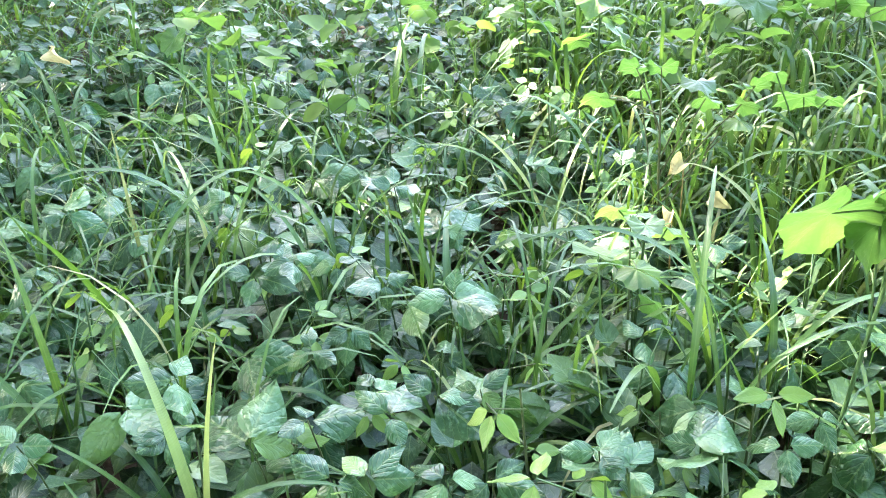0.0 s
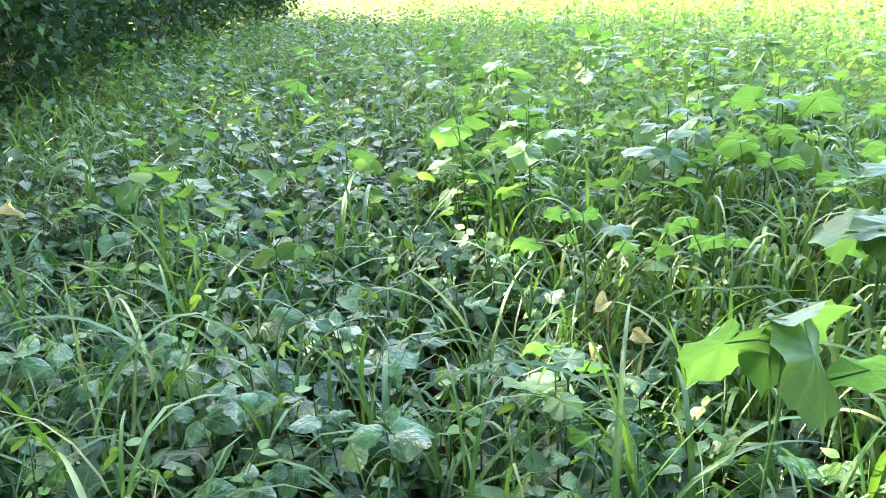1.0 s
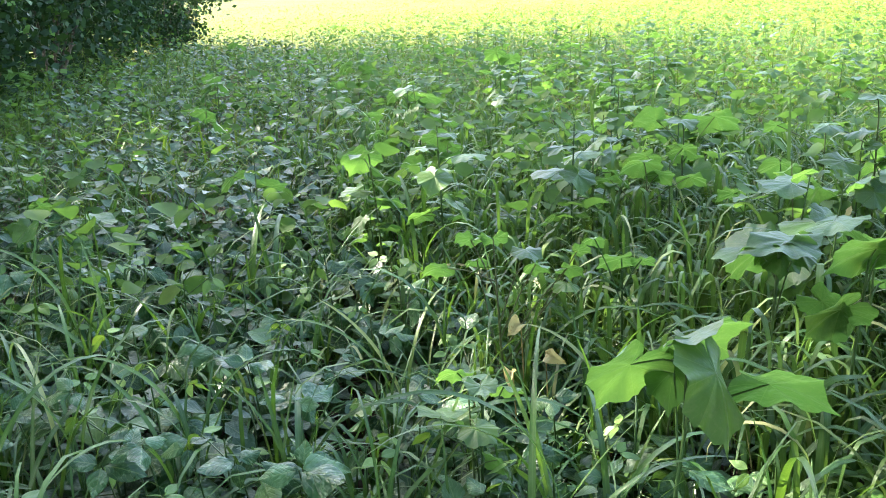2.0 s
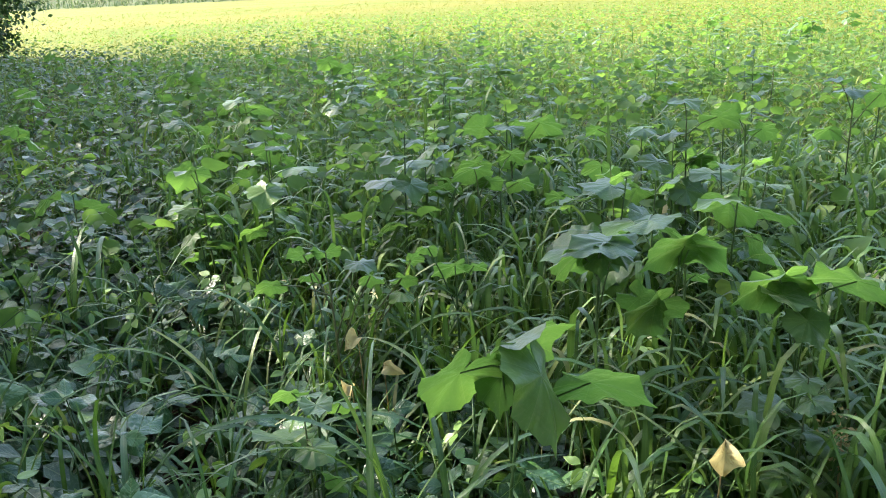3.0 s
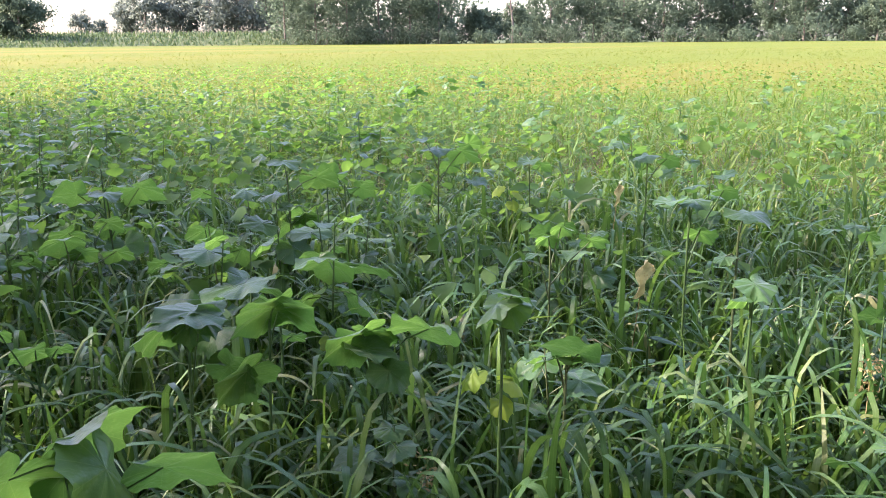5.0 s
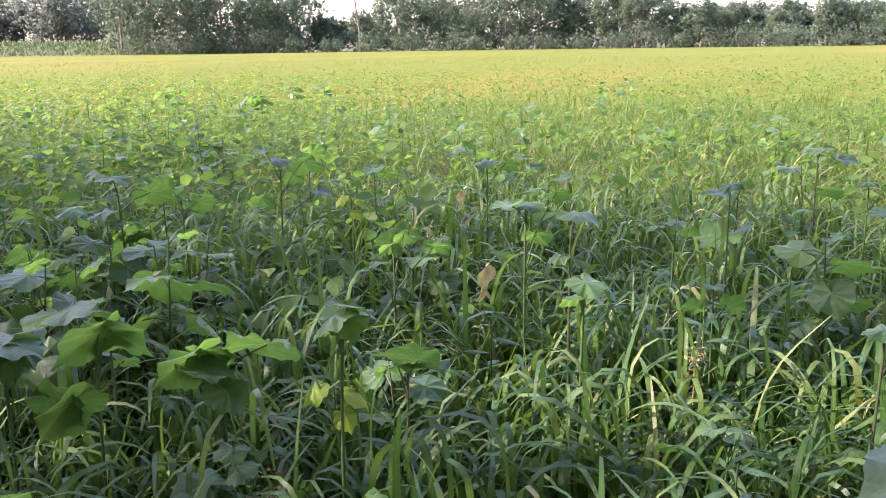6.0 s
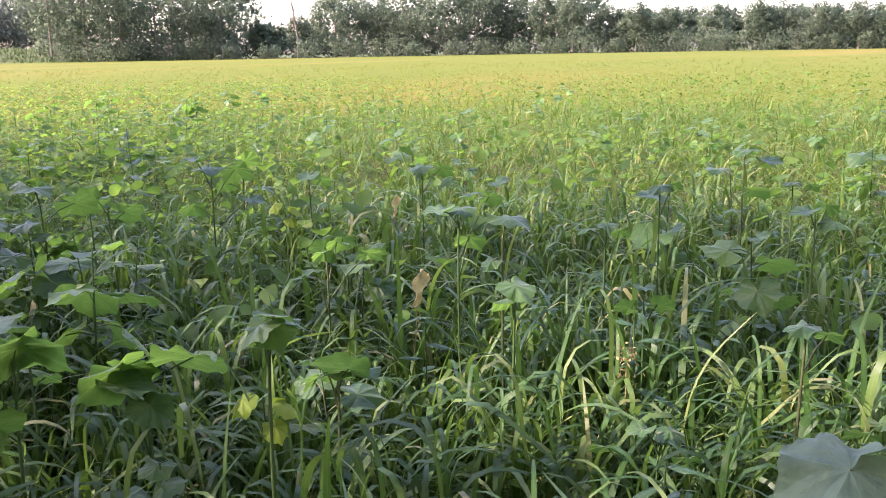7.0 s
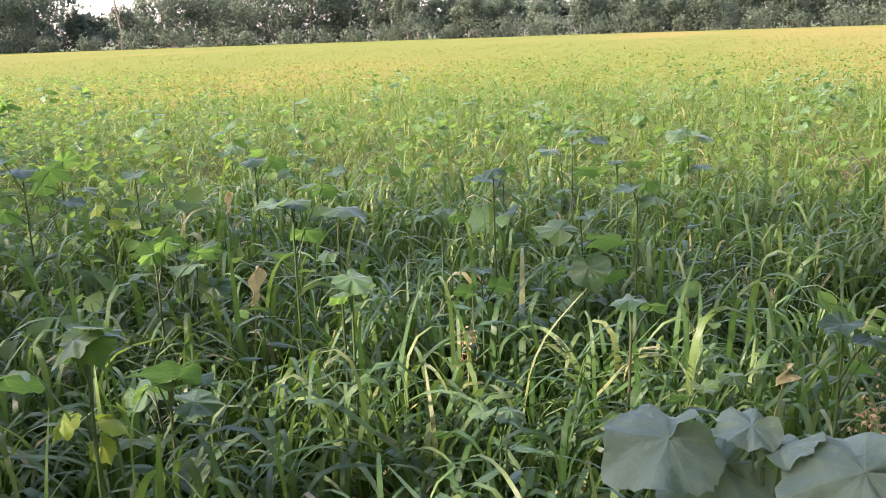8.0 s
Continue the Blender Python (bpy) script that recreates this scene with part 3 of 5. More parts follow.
HEART_ROUND = [heart_leaf("round_heart_leaf", 50 + k, d, f, w, 52, (0.0, 0.15, 0.3, 0.45, 0.6, 0.75, 0.88, 1.0), 0.84, 0.010, 0.007) for k, (d, f, w) in enumerate([(0.16, 0.20, 0.13), (0.34, 0.22, 0.10), (0.22, 0.05, 0.14)])]
HEART_FADED = [heart_leaf("fading_heart_leaf", 20 + k, 0.5, 0.3, 0.08) for k in range(2)]


def oval_leaf(name, seed, wide, droop, fold, wave, pointed=0.75):
    """An oval leaf of length 1 along +y."""
    rng = np.random.default_rng(seed)
    ss = np.linspace(0, 1, 9)
    half = np.clip(np.sin(np.pi * ss ** pointed), 0.015, 1) * wide / 2
    ph = rng.uniform(0, 6.28)
    vs, uvs = [], []
    for s, h in zip(ss, half):
        for u in (-1, -0.5, 0, 0.5, 1):
            x = u * h
            z = -droop * s * s + fold * abs(x) - 0.10 * u * u * math.sin(math.pi * s) + wave * abs(u) * math.sin(9 * s + ph + (1.4 if u > 0 else 0)) - (0.025 if u == 0 else 0)
            vs.append((x, s - 0.0, z))
            uvs.append((0.5 + u / 2 * h / (wide / 2), s))
    qs = [(j * 5 + k, j * 5 + k + 1, (j + 1) * 5 + k + 1, (j + 1) * 5 + k) for j in range(8) for k in range(4)]
    return quad_mesh(name, vs, qs, uvs)


LEAFLET = [oval_leaf("leaflet", 40 + k, w, d, f, v) for k, (w, d, f, v) in enumerate([(0.68, 0.2, 0.1, 0.04), (0.62, 0.45, 0.3, 0.05), (0.70, 0.1, -0.3, 0.06), (0.60, 0.6, 0.1, 0.07), (0.66, 0.3, -0.15, 0.05), (0.72, -0.1, 0.25, 0.05)])]
YOUNG = [oval_leaf("young_leaflet", 60 + k, 0.5, 0.1, 0.4, 0.02) for k in range(2)]
LANCE = [oval_leaf("lance_leaf", 64 + k, 0.30, 0.3 + 0.2 * k, 0.35, 0.03, 0.85) for k in range(3)]


def frame_of(base, along, normal, size, wide=1.0):
    """Where a leaf lies: its foot, the way to its tip, the way its upper face looks."""
    y = Vector(along).normalized()
    n = Vector(normal)
    n = (n - y * n.dot(y)).normalized()
    x = y.cross(n)
    m = Matrix((x, y, n)).transposed().to_4x4()
    return Matrix.Translation(base) @ m @ Matrix.Diagonal((size * wide, size, size, 1))


def velvet_plant(seed, height, leaves, big, lean=0.08):
    """A tall weed: one stalk, long leaf stalks, broad soft heart-shaped leaves that hang outwards. Its foot is at the origin."""
    rng = np.random.default_rng(seed)
    ob = tagged(new("velvetleaf_plant"), "tall weed with broad soft heart-shaped green leaves", "plant", "velvetleaf weeds in the grass")
    la, ld = rng.uniform(0, 6.28), lean * rng.uniform(0.3, 1.0)

    def on_stem(q):
        return Vector((ld * q * q * math.cos(la) * height, ld * q * q * math.sin(la) * height, q * height))
    tubes = [([on_stem(q) for q in (-0.03, 0.25, 0.5, 0.75, 1.0)], [0.006, 0.0055, 0.0045, 0.0035, 0.002], 6)]
    feet = []
    a = rng.uniform(0, 6.28)
    for k in range(leaves):
        q = 0.58 + 0.41 * (k + rng.uniform(0.2, 0.8)) / leaves
        a += 2.4 + rng.uniform(-0.4, 0.4)
        size = big * (1.15 - 0.5 * abs(q - 0.8) / 0.25) * rng.uniform(0.7, 1.15) if q < 0.95 else big * 0.5
        reach = size * rng.uniform(0.55, 1.0)
        s = on_stem(q)
        e = s + Vector((reach * math.cos(a), reach * math.sin(a), reach * rng.uniform(0.1, 0.6)))
        tubes.append(([s, (s + e) / 2 + Vector((0, 0, 0.01)), e], [0.0024, 0.002, 0.0016], 5))
        feet.append((e, a, size))
    part("stem", tubes_mesh("stem", tubes), STALK, ob, "thin green stalk")
    for k, (e, a, size) in enumerate(feet):
        b = a + rng.uniform(-0.5, 0.5)
        down = rng.uniform(-0.9, -0.25) if rng.uniform() < 0.6 else rng.uniform(-0.25, 0.25)
        if k >= leaves - 2:
            down = rng.uniform(-0.2, 0.3)
        along = (math.cos(b), math.sin(b), down)
        nrm = (rng.uniform(-0.45, 0.25), rng.uniform(-0.1, 0.9) if rng.uniform() < 0.8 else rng.uniform(-0.5, 0.2), 1.0)      # most leaves turn towards the sun
        faded = k == 0 and rng.uniform() < 0.2
        me = HEART_FADED[rng.integers(2)] if faded else HEART[rng.integers(6)]
        part("leaf", me, FADED if faded else VELVET, ob, "yellowing leaf" if faded else "", frame_of(e, along, nrm, size * (0.7 if faded else 1.0)))
    return ob


def bean_plant(seed, height, trios, big):
    """A low bean plant: trios of oval, wrinkled leaflets on thin stalks."""
    rng = np.random.default_rng(seed)
    ob = tagged(new("bean_plant"), "low bean plant with dark wrinkled leaflets in threes", "plant", "bean plants in the field")
    tubes = [([(0, 0, -0.02), (0.01, 0, height * 0.5), (0.03, 0.01, height * 0.92)], [0.004, 0.003, 0.002], 5)]
    feet = []
    a = rng.uniform(0, 6.28)
    for k in range(trios):
        q = 0.3 + 0.7 * (k + 0.5) / trios
        a += 2.4 + rng.uniform(-0.5, 0.5)
        reach = rng.uniform(0.06, 0.16) * (1.25 - 0.6 * q)
        s = Vector((0.02 * q, 0, height * q * 0.9))
        e = s + Vector((reach * math.cos(a), reach * math.sin(a), rng.uniform(0.02, 0.08)))
        tubes.append(([s, (s + e) / 2, e], [0.002, 0.0017, 0.0014], 4))
        feet.append((e, a, q))
    part("stem", tubes_mesh("stem", tubes), STALK, ob, "thin green stalks")
    for e, a, q in feet:
        young = q > 0.9
        size = big * rng.uniform(0.8, 1.15) * (0.55 if young else 1)
        tilt = Vector((rng.uniform(-0.7, 0.7), rng.uniform(-0.7, 0.7), 1.0))
        for t in (0.0, 1.35, -1.35):
            b = a + t + rng.uniform(-0.2, 0.2)
            along = Vector((math.cos(b), math.sin(b), rng.uniform(-1.0, 0.2)))
            me = YOUNG[rng.integers(2)] if young else LEAFLET[rng.integers(6)]
            part("leaflet", me, BEAN_TIP if young else BEAN, ob, "bright young leaflet" if young else "", frame_of(e + along * 0.008, along, tilt + Vector((rng.uniform(-0.3, 0.3), rng.uniform(-0.3, 0.3), 0)), size))
    return ob


def lance_plant(seed, height):
    """A weed with upright stalk and pointed leaves."""
    rng = np.random.default_rng(seed)
    ob = tagged(new("pointed_weed"), "upright weed with smooth pointed leaves", "plant", "pointed-leaf weeds")
    tubes = [([(0, 0, -0.02), (0.01, 0.01, height * 0.5), (0, 0.02, height)], [0.005, 0.004, 0.002], 5)]
    part("stem", tubes_mesh("stem", tubes), STALK, ob, "reddish green stalk")
    a = rng.uniform(0, 6.28)
    for k in range(11):
        q = 0.45 + 0.53 * k / 10
        a += 2.4
        size = 0.15 * (1.2 - 0.7 * (q - 0.45) / 0.55) * rng.uniform(0.8, 1.1)
        part("leaf", LANCE[rng.integers(3)], BEAN_STUFF, ob, "", frame_of((0, 0.01, q * height), (math.cos(a), math.sin(a), rng.uniform(0.1, 0.7)), (0, 0, 1), size))
    return ob


def grass_tuft(seed, count, height):
    """A tuft of broad arching blades."""
    rng = np.random.default_rng(seed)
    ob = tagged(new("grass_tuft"), "tuft of broad arching green grass blades", "grass", "grass tufts")
    culms = []
    for k in range(2):
        x, y, h = rng.normal(0, 0.02), rng.normal(0, 0.02), height * rng.uniform(0.6, 0.75)
        culms.append((x, y, h))
        part("culm", tubes_mesh("culm", [([(x, y, -0.02), (x * 1.2, y, h * 0.5), (x * 1.5, y * 1.3, h)], [0.004, 0.0035, 0.002], 5)]), STALK, ob, "green grass stem")
    for k in range(count):
        x, y, h = culms[k % 2]
        q = rng.uniform(0.05, 0.9)
        bend = rng.uniform(0.3, 0.9) if k % 5 == 0 else rng.uniform(1.7, 2.8)
        ln = height * rng.uniform(0.55, 0.9)
        me = blades("blade", np.array([[x * (1 + 0.5 * q), y * (1 + 0.3 * q), q * h]]), rng.uniform(0, 6.28, 1), rng.uniform(0.08, 0.45, 1), np.array([bend]), np.array([ln]), rng.uniform(0.013, 0.023, 1), 11, twist=rng.uniform(-0.4, 0.4, 1), curl=rng.uniform(0.9, 1.7))
        part("blade", me, GRASS_PART, ob)
    return ob


def set_copies(models, spots, rng):
    """The models themselves take the first spots, copies the rest. spots: x, y, turn, scale."""
    for k, (x, y, turn, size) in enumerate(spots):
        m = pose(x, y, ground_height(x, y), 0, 0, turn) @ Matrix.Scale(size, 4)
        if k < len(models):
            models[k].matrix_basis = m
        else:
            copy_thing(models[k % len(models)], pose(x, y, ground_height(x, y), 0, 0, turn)).scale = (size, size, size)


plants = np.random.default_rng(21)
# tall velvetleaf weeds: x, y, height
VELVETS = [(1.71, 7.57, 0.95), (2.96, 7.12, 1.0), (-0.87, 8.41, 0.95), (5.05, 1.01, 1.0), (4.03, 1.07, 0.98), (5.9, 0.44, 1.0), (-1.54, 3.92, 0.85), (-0.98, 3.7, 0.75), (-0.8, 8.0, 0.95), (-0.7, 6.08, 0.9), (1.60, 2.37, 0.97), (1.43, 2.18, 1.0), (1.87, 1.17, 0.8), (1.32, 1.19, 0.74), (0.36, 1.56, 0.74), (1.46, 2.01, 0.98), (1.75, 2.01, 1.0), (1.95, 2.25, 1.0)]


def set_plant(x, y, top, leaves, label="tall weed with broad soft heart-shaped green leaves", least=0.07, facing=(0.25, 0.50, 1.0)):
    """A velvetleaf with each leaf laid where it hangs: foot and tip of the leaf, and which shape."""
    ob = tagged(new("velvetleaf_plant"), label, "plant", "velvetleaf weeds in the grass")
    ob.matrix_basis = pose(x, y, ground_height(x, y))
    foot = Vector((x, y, 0))
    crown = Vector(top) - foot
    tubes = [([Vector((0, 0, -0.02)), crown * 0.35 + Vector((0.01, 0, 0.0)), crown * 0.7, crown], [0.0055, 0.0048, 0.004, 0.0028], 7)]
    for k, (bx, by, bz, tx, ty, tz, shape, *own) in enumerate(leaves):
        b, t = Vector((bx, by, bz)) - foot, Vector((tx, ty, tz)) - foot
        s = crown * (0.97 - 0.06 * k)
        tubes.append(([s, (s + b) / 2 + Vector((0, 0, 0.012)), b], [0.0028, 0.0023, 0.0018], 5))
        size = own[3] if own else min(max(least, 0.70 * (t - b).length), 0.125)
        # shapes from 10 up show their tops and take the sheen-paled colour
        part("leaf", HEART_ROUND[k % 3] if least > 0.1 else HEART_FINE[shape % 10], VELVET_SKY_SHEEN if shape >= 10 else VELVET, ob, "", frame_of(b, t - b, Vector(own[:3]) if own else Vector(facing), size, own[4] if len(own) > 4 else (0.8 if shape == 6 else 1.0)))
    part("stem", tubes_mesh("stem", tubes), STALK, ob, "thin green stalk")
    return ob


set_plant(0.60, 1.20, (0.70, 1.20, 0.92), [(0.585, 1.221, 0.898, 0.50, 1.306, 0.75, 0, -0.02, 0.58, 0.35, 0.112), (0.707, 1.140, 0.903, 0.714, 1.060, 0.812, 1, 0.55, -0.85, 0.45, 0.140, 0.72),
                                        (0.787, 1.110, 0.888, 0.928, 1.071, 0.850, 5, 0.25, 0.68, 0.7, 0.118), (0.697, 1.235, 0.936, 0.810, 1.237, 0.971, 4, -0.1, 0.75, 0.6, 0.110),
                                        (0.673, 1.235, 0.870, 0.653, 1.224, 0.791, 3, 0.2, 0.9, 0.1, 0.080)])
set_plant(1.10, 1.68, (1.11, 1.66, 0.93), [(1.113, 1.626, 0.955, 0.984, 1.630, 0.958, 5, 0.0, -0.10, 1.0, 0.120), (1.074, 1.688, 0.913, 0.946, 1.684, 0.907, 1, 0.45, 0.65, 0.60, 0.105), (1.121, 1.678, 0.948, 1.250, 1.740, 0.950, 4, 0.30, 0.60, 0.75, 0.115),
                                        (1.124, 1.616, 0.941, 1.128, 1.516, 0.904, 0), (1.120, 1.667, 0.915, 1.086, 1.609, 0.872, 4)])
set_plant(1.25, 1.60, (1.27, 1.56, 0.91), [(1.267, 1.535, 0.942, 1.178, 1.612, 0.879, 0, 0.34, 0.48, 0.75, 0.122), (1.288, 1.544, 0.935, 1.380, 1.500, 0.883, 5, 0.40, 0.48, 0.72, 0.115),
                                        (1.153, 1.472, 0.834, 1.054, 1.540, 0.736, 1, 0.38, 0.46, 0.68, 0.105), (1.133, 1.511, 0.841, 1.190, 1.489, 0.784, 3, 0.50, 0.60, 0.60, 0.085)])
set_plant(1.42, 1.32, (1.41, 1.31, 0.87), [(1.482, 1.230, 0.919, 1.422, 1.351, 0.917, 5, 0.40, 0.48, 0.78, 0.122), (1.377, 1.341, 0.904, 1.271, 1.429, 0.843, 1, 0.50, 0.50, 0.80, 0.120),
                                        (1.388, 1.355, 0.897, 1.465, 1.336, 0.842, 0, 0.36, 0.46, 0.70, 0.092), (1.351, 1.299, 0.887, 1.389, 1.218, 0.870, 2, 0.0, 0.1, 1.0, 0.085),
                                        (1.373, 1.246, 0.844, 1.368, 1.187, 0.806, 3, -0.1, -0.2, 1.0, 0.070)])
set_plant(1.66, 1.00, (1.65, 0.97, 0.88), [(1.623, 0.918, 0.921, 1.588, 1.030, 0.920, 2, 0.42, 0.42, 0.80, 0.110), (1.640, 0.990, 0.890, 1.720, 1.030, 0.860, 1, 0.50, 0.50, 0.70, 0.080)])
set_plant(1.46, 1.02, (1.47, 0.99, 1.05), [(1.470, 0.967, 1.073, 1.491, 0.905, 1.063, 5), (1.444, 0.987, 1.056, 1.376, 0.989, 1.035, 4), (1.481, 0.990, 1.047, 1.447, 0.929, 1.005, 0)])
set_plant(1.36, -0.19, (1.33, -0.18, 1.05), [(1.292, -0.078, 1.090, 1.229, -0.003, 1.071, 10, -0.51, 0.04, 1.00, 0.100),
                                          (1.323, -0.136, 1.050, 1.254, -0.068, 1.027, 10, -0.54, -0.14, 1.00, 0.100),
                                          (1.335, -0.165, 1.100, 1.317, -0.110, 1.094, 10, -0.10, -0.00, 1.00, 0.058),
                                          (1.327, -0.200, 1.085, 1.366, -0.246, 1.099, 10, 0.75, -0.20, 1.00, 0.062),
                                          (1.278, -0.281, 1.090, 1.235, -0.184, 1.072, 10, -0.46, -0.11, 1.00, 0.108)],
          "tall weed with very broad velvety leaves, paled grey-green for sky sheen", 0.115, (0.0, -0.05, 1.0))
set_plant(2.07, 0.78, (2.06, 0.76, 1.0), [(2.057, 0.758, 1.010, 2.021, 0.700, 0.992, 0), (2.06, 0.77, 0.98, 2.02, 0.84, 0.95, 1)])
set_plant(0.58, 2.20, (0.55, 2.21, 0.75), [(0.397, 2.266, 0.767, 0.344, 2.303, 0.745, 3, 0.00, 0.82, 0.80, 0.069), (0.487, 2.252, 0.849, 0.462, 2.297, 0.815, 2, 0.10, 0.80, 0.80, 0.062), (0.549, 2.228, 0.854, 0.571, 2.270, 0.815, 2, 0.18, 0.78, 0.80, 0.061), (0.628, 2.156, 0.834, 0.639, 2.093, 0.830, 13, 0.04, -0.16, 1.00, 0.064), (0.675, 2.231, 0.762, 0.721, 2.251, 0.738, 4, 0.26, 0.76, 0.80, 0.056), (0.761, 2.197, 0.754, 0.816, 2.212, 0.733, 3, 0.30, 0.76, 0.80, 0.060), (0.746, 2.159, 0.722, 0.762, 2.107, 0.718, 14, 0.07, -0.17, 1.00, 0.055), (0.795, 2.207, 0.800, 0.842, 2.217, 0.783, 2, 0.31, 0.75, 0.80, 0.051), (0.508, 2.279, 0.779, 0.482, 2.314, 0.755, 4, 0.08, 0.80, 0.80, 0.049)])
set_plant(0.37, 1.64, (0.39, 1.62, 0.67), [(0.342, 1.672, 0.719, 0.295, 1.707, 0.697, 3, -0.00, 0.81, 0.80, 0.063), (0.376, 1.558, 0.737, 0.374, 1.508, 0.731, 12, 0.01, -0.08, 1.00, 0.051), (0.454, 1.680, 0.668, 0.505, 1.693, 0.650, 4, 0.29, 0.76, 0.80, 0.055)])
set_plant(0.95, 2.23, (0.93, 2.20, 0.72), [(0.949, 2.258, 0.740, 0.892, 2.318, 0.709, 0, 0.14, 0.80, 0.80, 0.089), (0.990, 2.198, 0.752, 1.036, 2.206, 0.732, 0, 0.39, 0.71, 0.80, 0.050), (0.862, 2.256, 0.814, 0.833, 2.291, 0.794, 4, 0.16, 0.79, 0.80, 0.050)])
set_plant(2.11, 2.72, (2.08, 2.72, 1.06), [(2.037, 2.678, 1.107, 2.044, 2.588, 1.098, 15, 0.00, -0.26, 1.00, 0.092), (2.195, 2.681, 1.029, 2.295, 2.668, 0.990, 0, 0.56, 0.58, 0.80, 0.107), (1.931, 2.788, 0.993, 1.856, 2.765, 0.989, 14, -0.14, 0.07, 1.00, 0.078), (2.149, 2.716, 0.865, 2.200, 2.741, 0.823, 5, 0.48, 0.64, 0.80, 0.071)])
set_plant(2.89, 2.74, (2.89, 2.72, 1.07), [(2.871, 2.710, 1.073, 2.810, 2.627, 1.068, 15, -0.13, -0.17, 1.00, 0.103), (2.803, 2.715, 1.114, 2.721, 2.716, 1.113, 12, -0.16, 0.12, 1.00, 0.082), (2.987, 2.673, 1.055, 3.080, 2.638, 1.021, 1, 0.67, 0.46, 0.80, 0.105), (2.835, 2.787, 0.904, 2.839, 2.855, 0.860, 4, 0.51, 0.62, 0.80, 0.081), (2.977, 2.574, 0.928, 2.969, 2.494, 0.914, 12, 0.04, -0.18, 1.00, 0.083)])
set_plant(3.66, 2.82, (3.65, 2.84, 0.92), [(3.633, 2.826, 0.957, 3.555, 2.800, 0.941, 12, -0.13, -0.01, 1.00, 0.084), (3.714, 2.814, 0.928, 3.778, 2.797, 0.895, 5, 0.68, 0.44, 0.80, 0.073)])
set_plant(1.59, 3.28, (1.59, 3.28, 0.94), [(1.563, 3.236, 0.990, 1.571, 3.147, 0.979, 15, 0.04, -0.17, 1.00, 0.090), (1.502, 3.365, 0.976, 1.429, 3.450, 0.933, 2, 0.18, 0.79, 0.80, 0.119), (1.716, 3.261, 0.990, 1.834, 3.263, 0.949, 1, 0.46, 0.68, 0.80, 0.125), (1.591, 3.305, 0.841, 1.631, 3.355, 0.789, 3, 0.33, 0.73, 0.80, 0.083)])
set_plant(1.73, 2.79, (1.75, 2.77, 0.83), [(1.766, 2.816, 0.877, 1.805, 2.888, 0.806, 1, 0.39, 0.70, 0.80, 0.108), (1.886, 2.757, 0.792, 1.975, 2.759, 0.754, 4, 0.49, 0.64, 0.80, 0.097), (1.615, 2.865, 0.766, 1.572, 2.927, 0.737, 5, 0.26, 0.77, 0.80, 0.081), (1.797, 2.795, 0.783, 1.852, 2.815, 0.745, 3, 0.44, 0.67, 0.80, 0.069)])
set_plant(1.30, 2.95, (1.30, 2.95, 0.85), [(1.301, 2.986, 0.887, 1.228, 3.065, 0.846, 4, 0.15, 0.80, 0.80, 0.115), (1.346, 2.951, 0.840, 1.413, 2.977, 0.800, 5, 0.35, 0.72, 0.80, 0.083), (1.468, 2.938, 0.825, 1.543, 2.946, 0.796, 1, 0.41, 0.70, 0.80, 0.081), (1.189, 3.044, 0.811, 1.149, 3.093, 0.783, 0, 0.17, 0.79, 0.80, 0.069)])
set_plant(0.66, 4.13, (0.67, 4.16, 0.77), [(0.671, 4.160, 0.849, 0.709, 4.249, 0.769, 5, 0.11, 0.79, 0.80, 0.125), (0.720, 4.168, 0.732, 0.822, 4.205, 0.691, 0, 0.23, 0.78, 0.80, 0.116), (0.576, 4.220, 0.692, 0.487, 4.286, 0.644, 2, -0.02, 0.81, 0.80, 0.121), (0.369, 4.217, 0.629, 0.274, 4.273, 0.591, 4, -0.06, 0.81, 0.80, 0.117), (0.738, 4.126, 0.657, 0.776, 4.051, 0.654, 10, 0.10, -0.21, 1.00, 0.084)])
set_plant(2.56, 1.24, (2.57, 1.24, 1.06), [(2.495, 1.257, 1.084, 2.425, 1.270, 1.079, 12, -0.12, 0.13, 1.00, 0.072), (2.570, 1.227, 1.083, 2.516, 1.182, 1.077, 13, -0.08, -0.08, 1.00, 0.071), (2.650, 1.174, 1.110, 2.694, 1.144, 1.092, 3, 0.76, 0.29, 0.80, 0.055), (2.614, 1.226, 0.975, 2.674, 1.217, 0.935, 0, 0.71, 0.38, 0.80, 0.073)])
set_plant(2.41, 0.99, (2.41, 0.99, 1.05), [(2.398, 0.968, 1.093, 2.377, 0.882, 1.087, 13, -0.00, -0.23, 1.00, 0.089), (2.387, 1.012, 0.963, 2.343, 1.006, 0.954, 13, -0.03, 0.07, 1.00, 0.045)])
set_plant(3.45, 1.98, (3.43, 1.97, 1.02), [(3.422, 1.967, 1.050, 3.340, 1.957, 1.044, 13, -0.14, 0.03, 1.00, 0.083), (3.508, 1.922, 1.033, 3.567, 1.890, 1.007, 3, 0.74, 0.34, 0.80, 0.071)])
set_plant(3.50, 0.90, (3.50, 0.91, 1.02), [(3.491, 0.905, 1.055, 3.424, 0.909, 1.041, 11, -0.16, 0.02, 1.00, 0.068), (3.546, 0.870, 1.057, 3.576, 0.840, 1.041, 1, 0.80, 0.13, 0.80, 0.045)])
set_plant(3.13, 0.28, (3.16, 0.29, 1.03), [(3.106, 0.306, 1.063, 3.050, 0.343, 1.053, 12, -0.08, 0.16, 1.00, 0.068), (3.211, 0.269, 1.067, 3.253, 0.254, 1.034, 1, 0.80, 0.09, 0.80, 0.055), (3.109, 0.230, 1.038, 3.069, 0.169, 1.035, 14, -0.14, -0.23, 1.00, 0.073)])
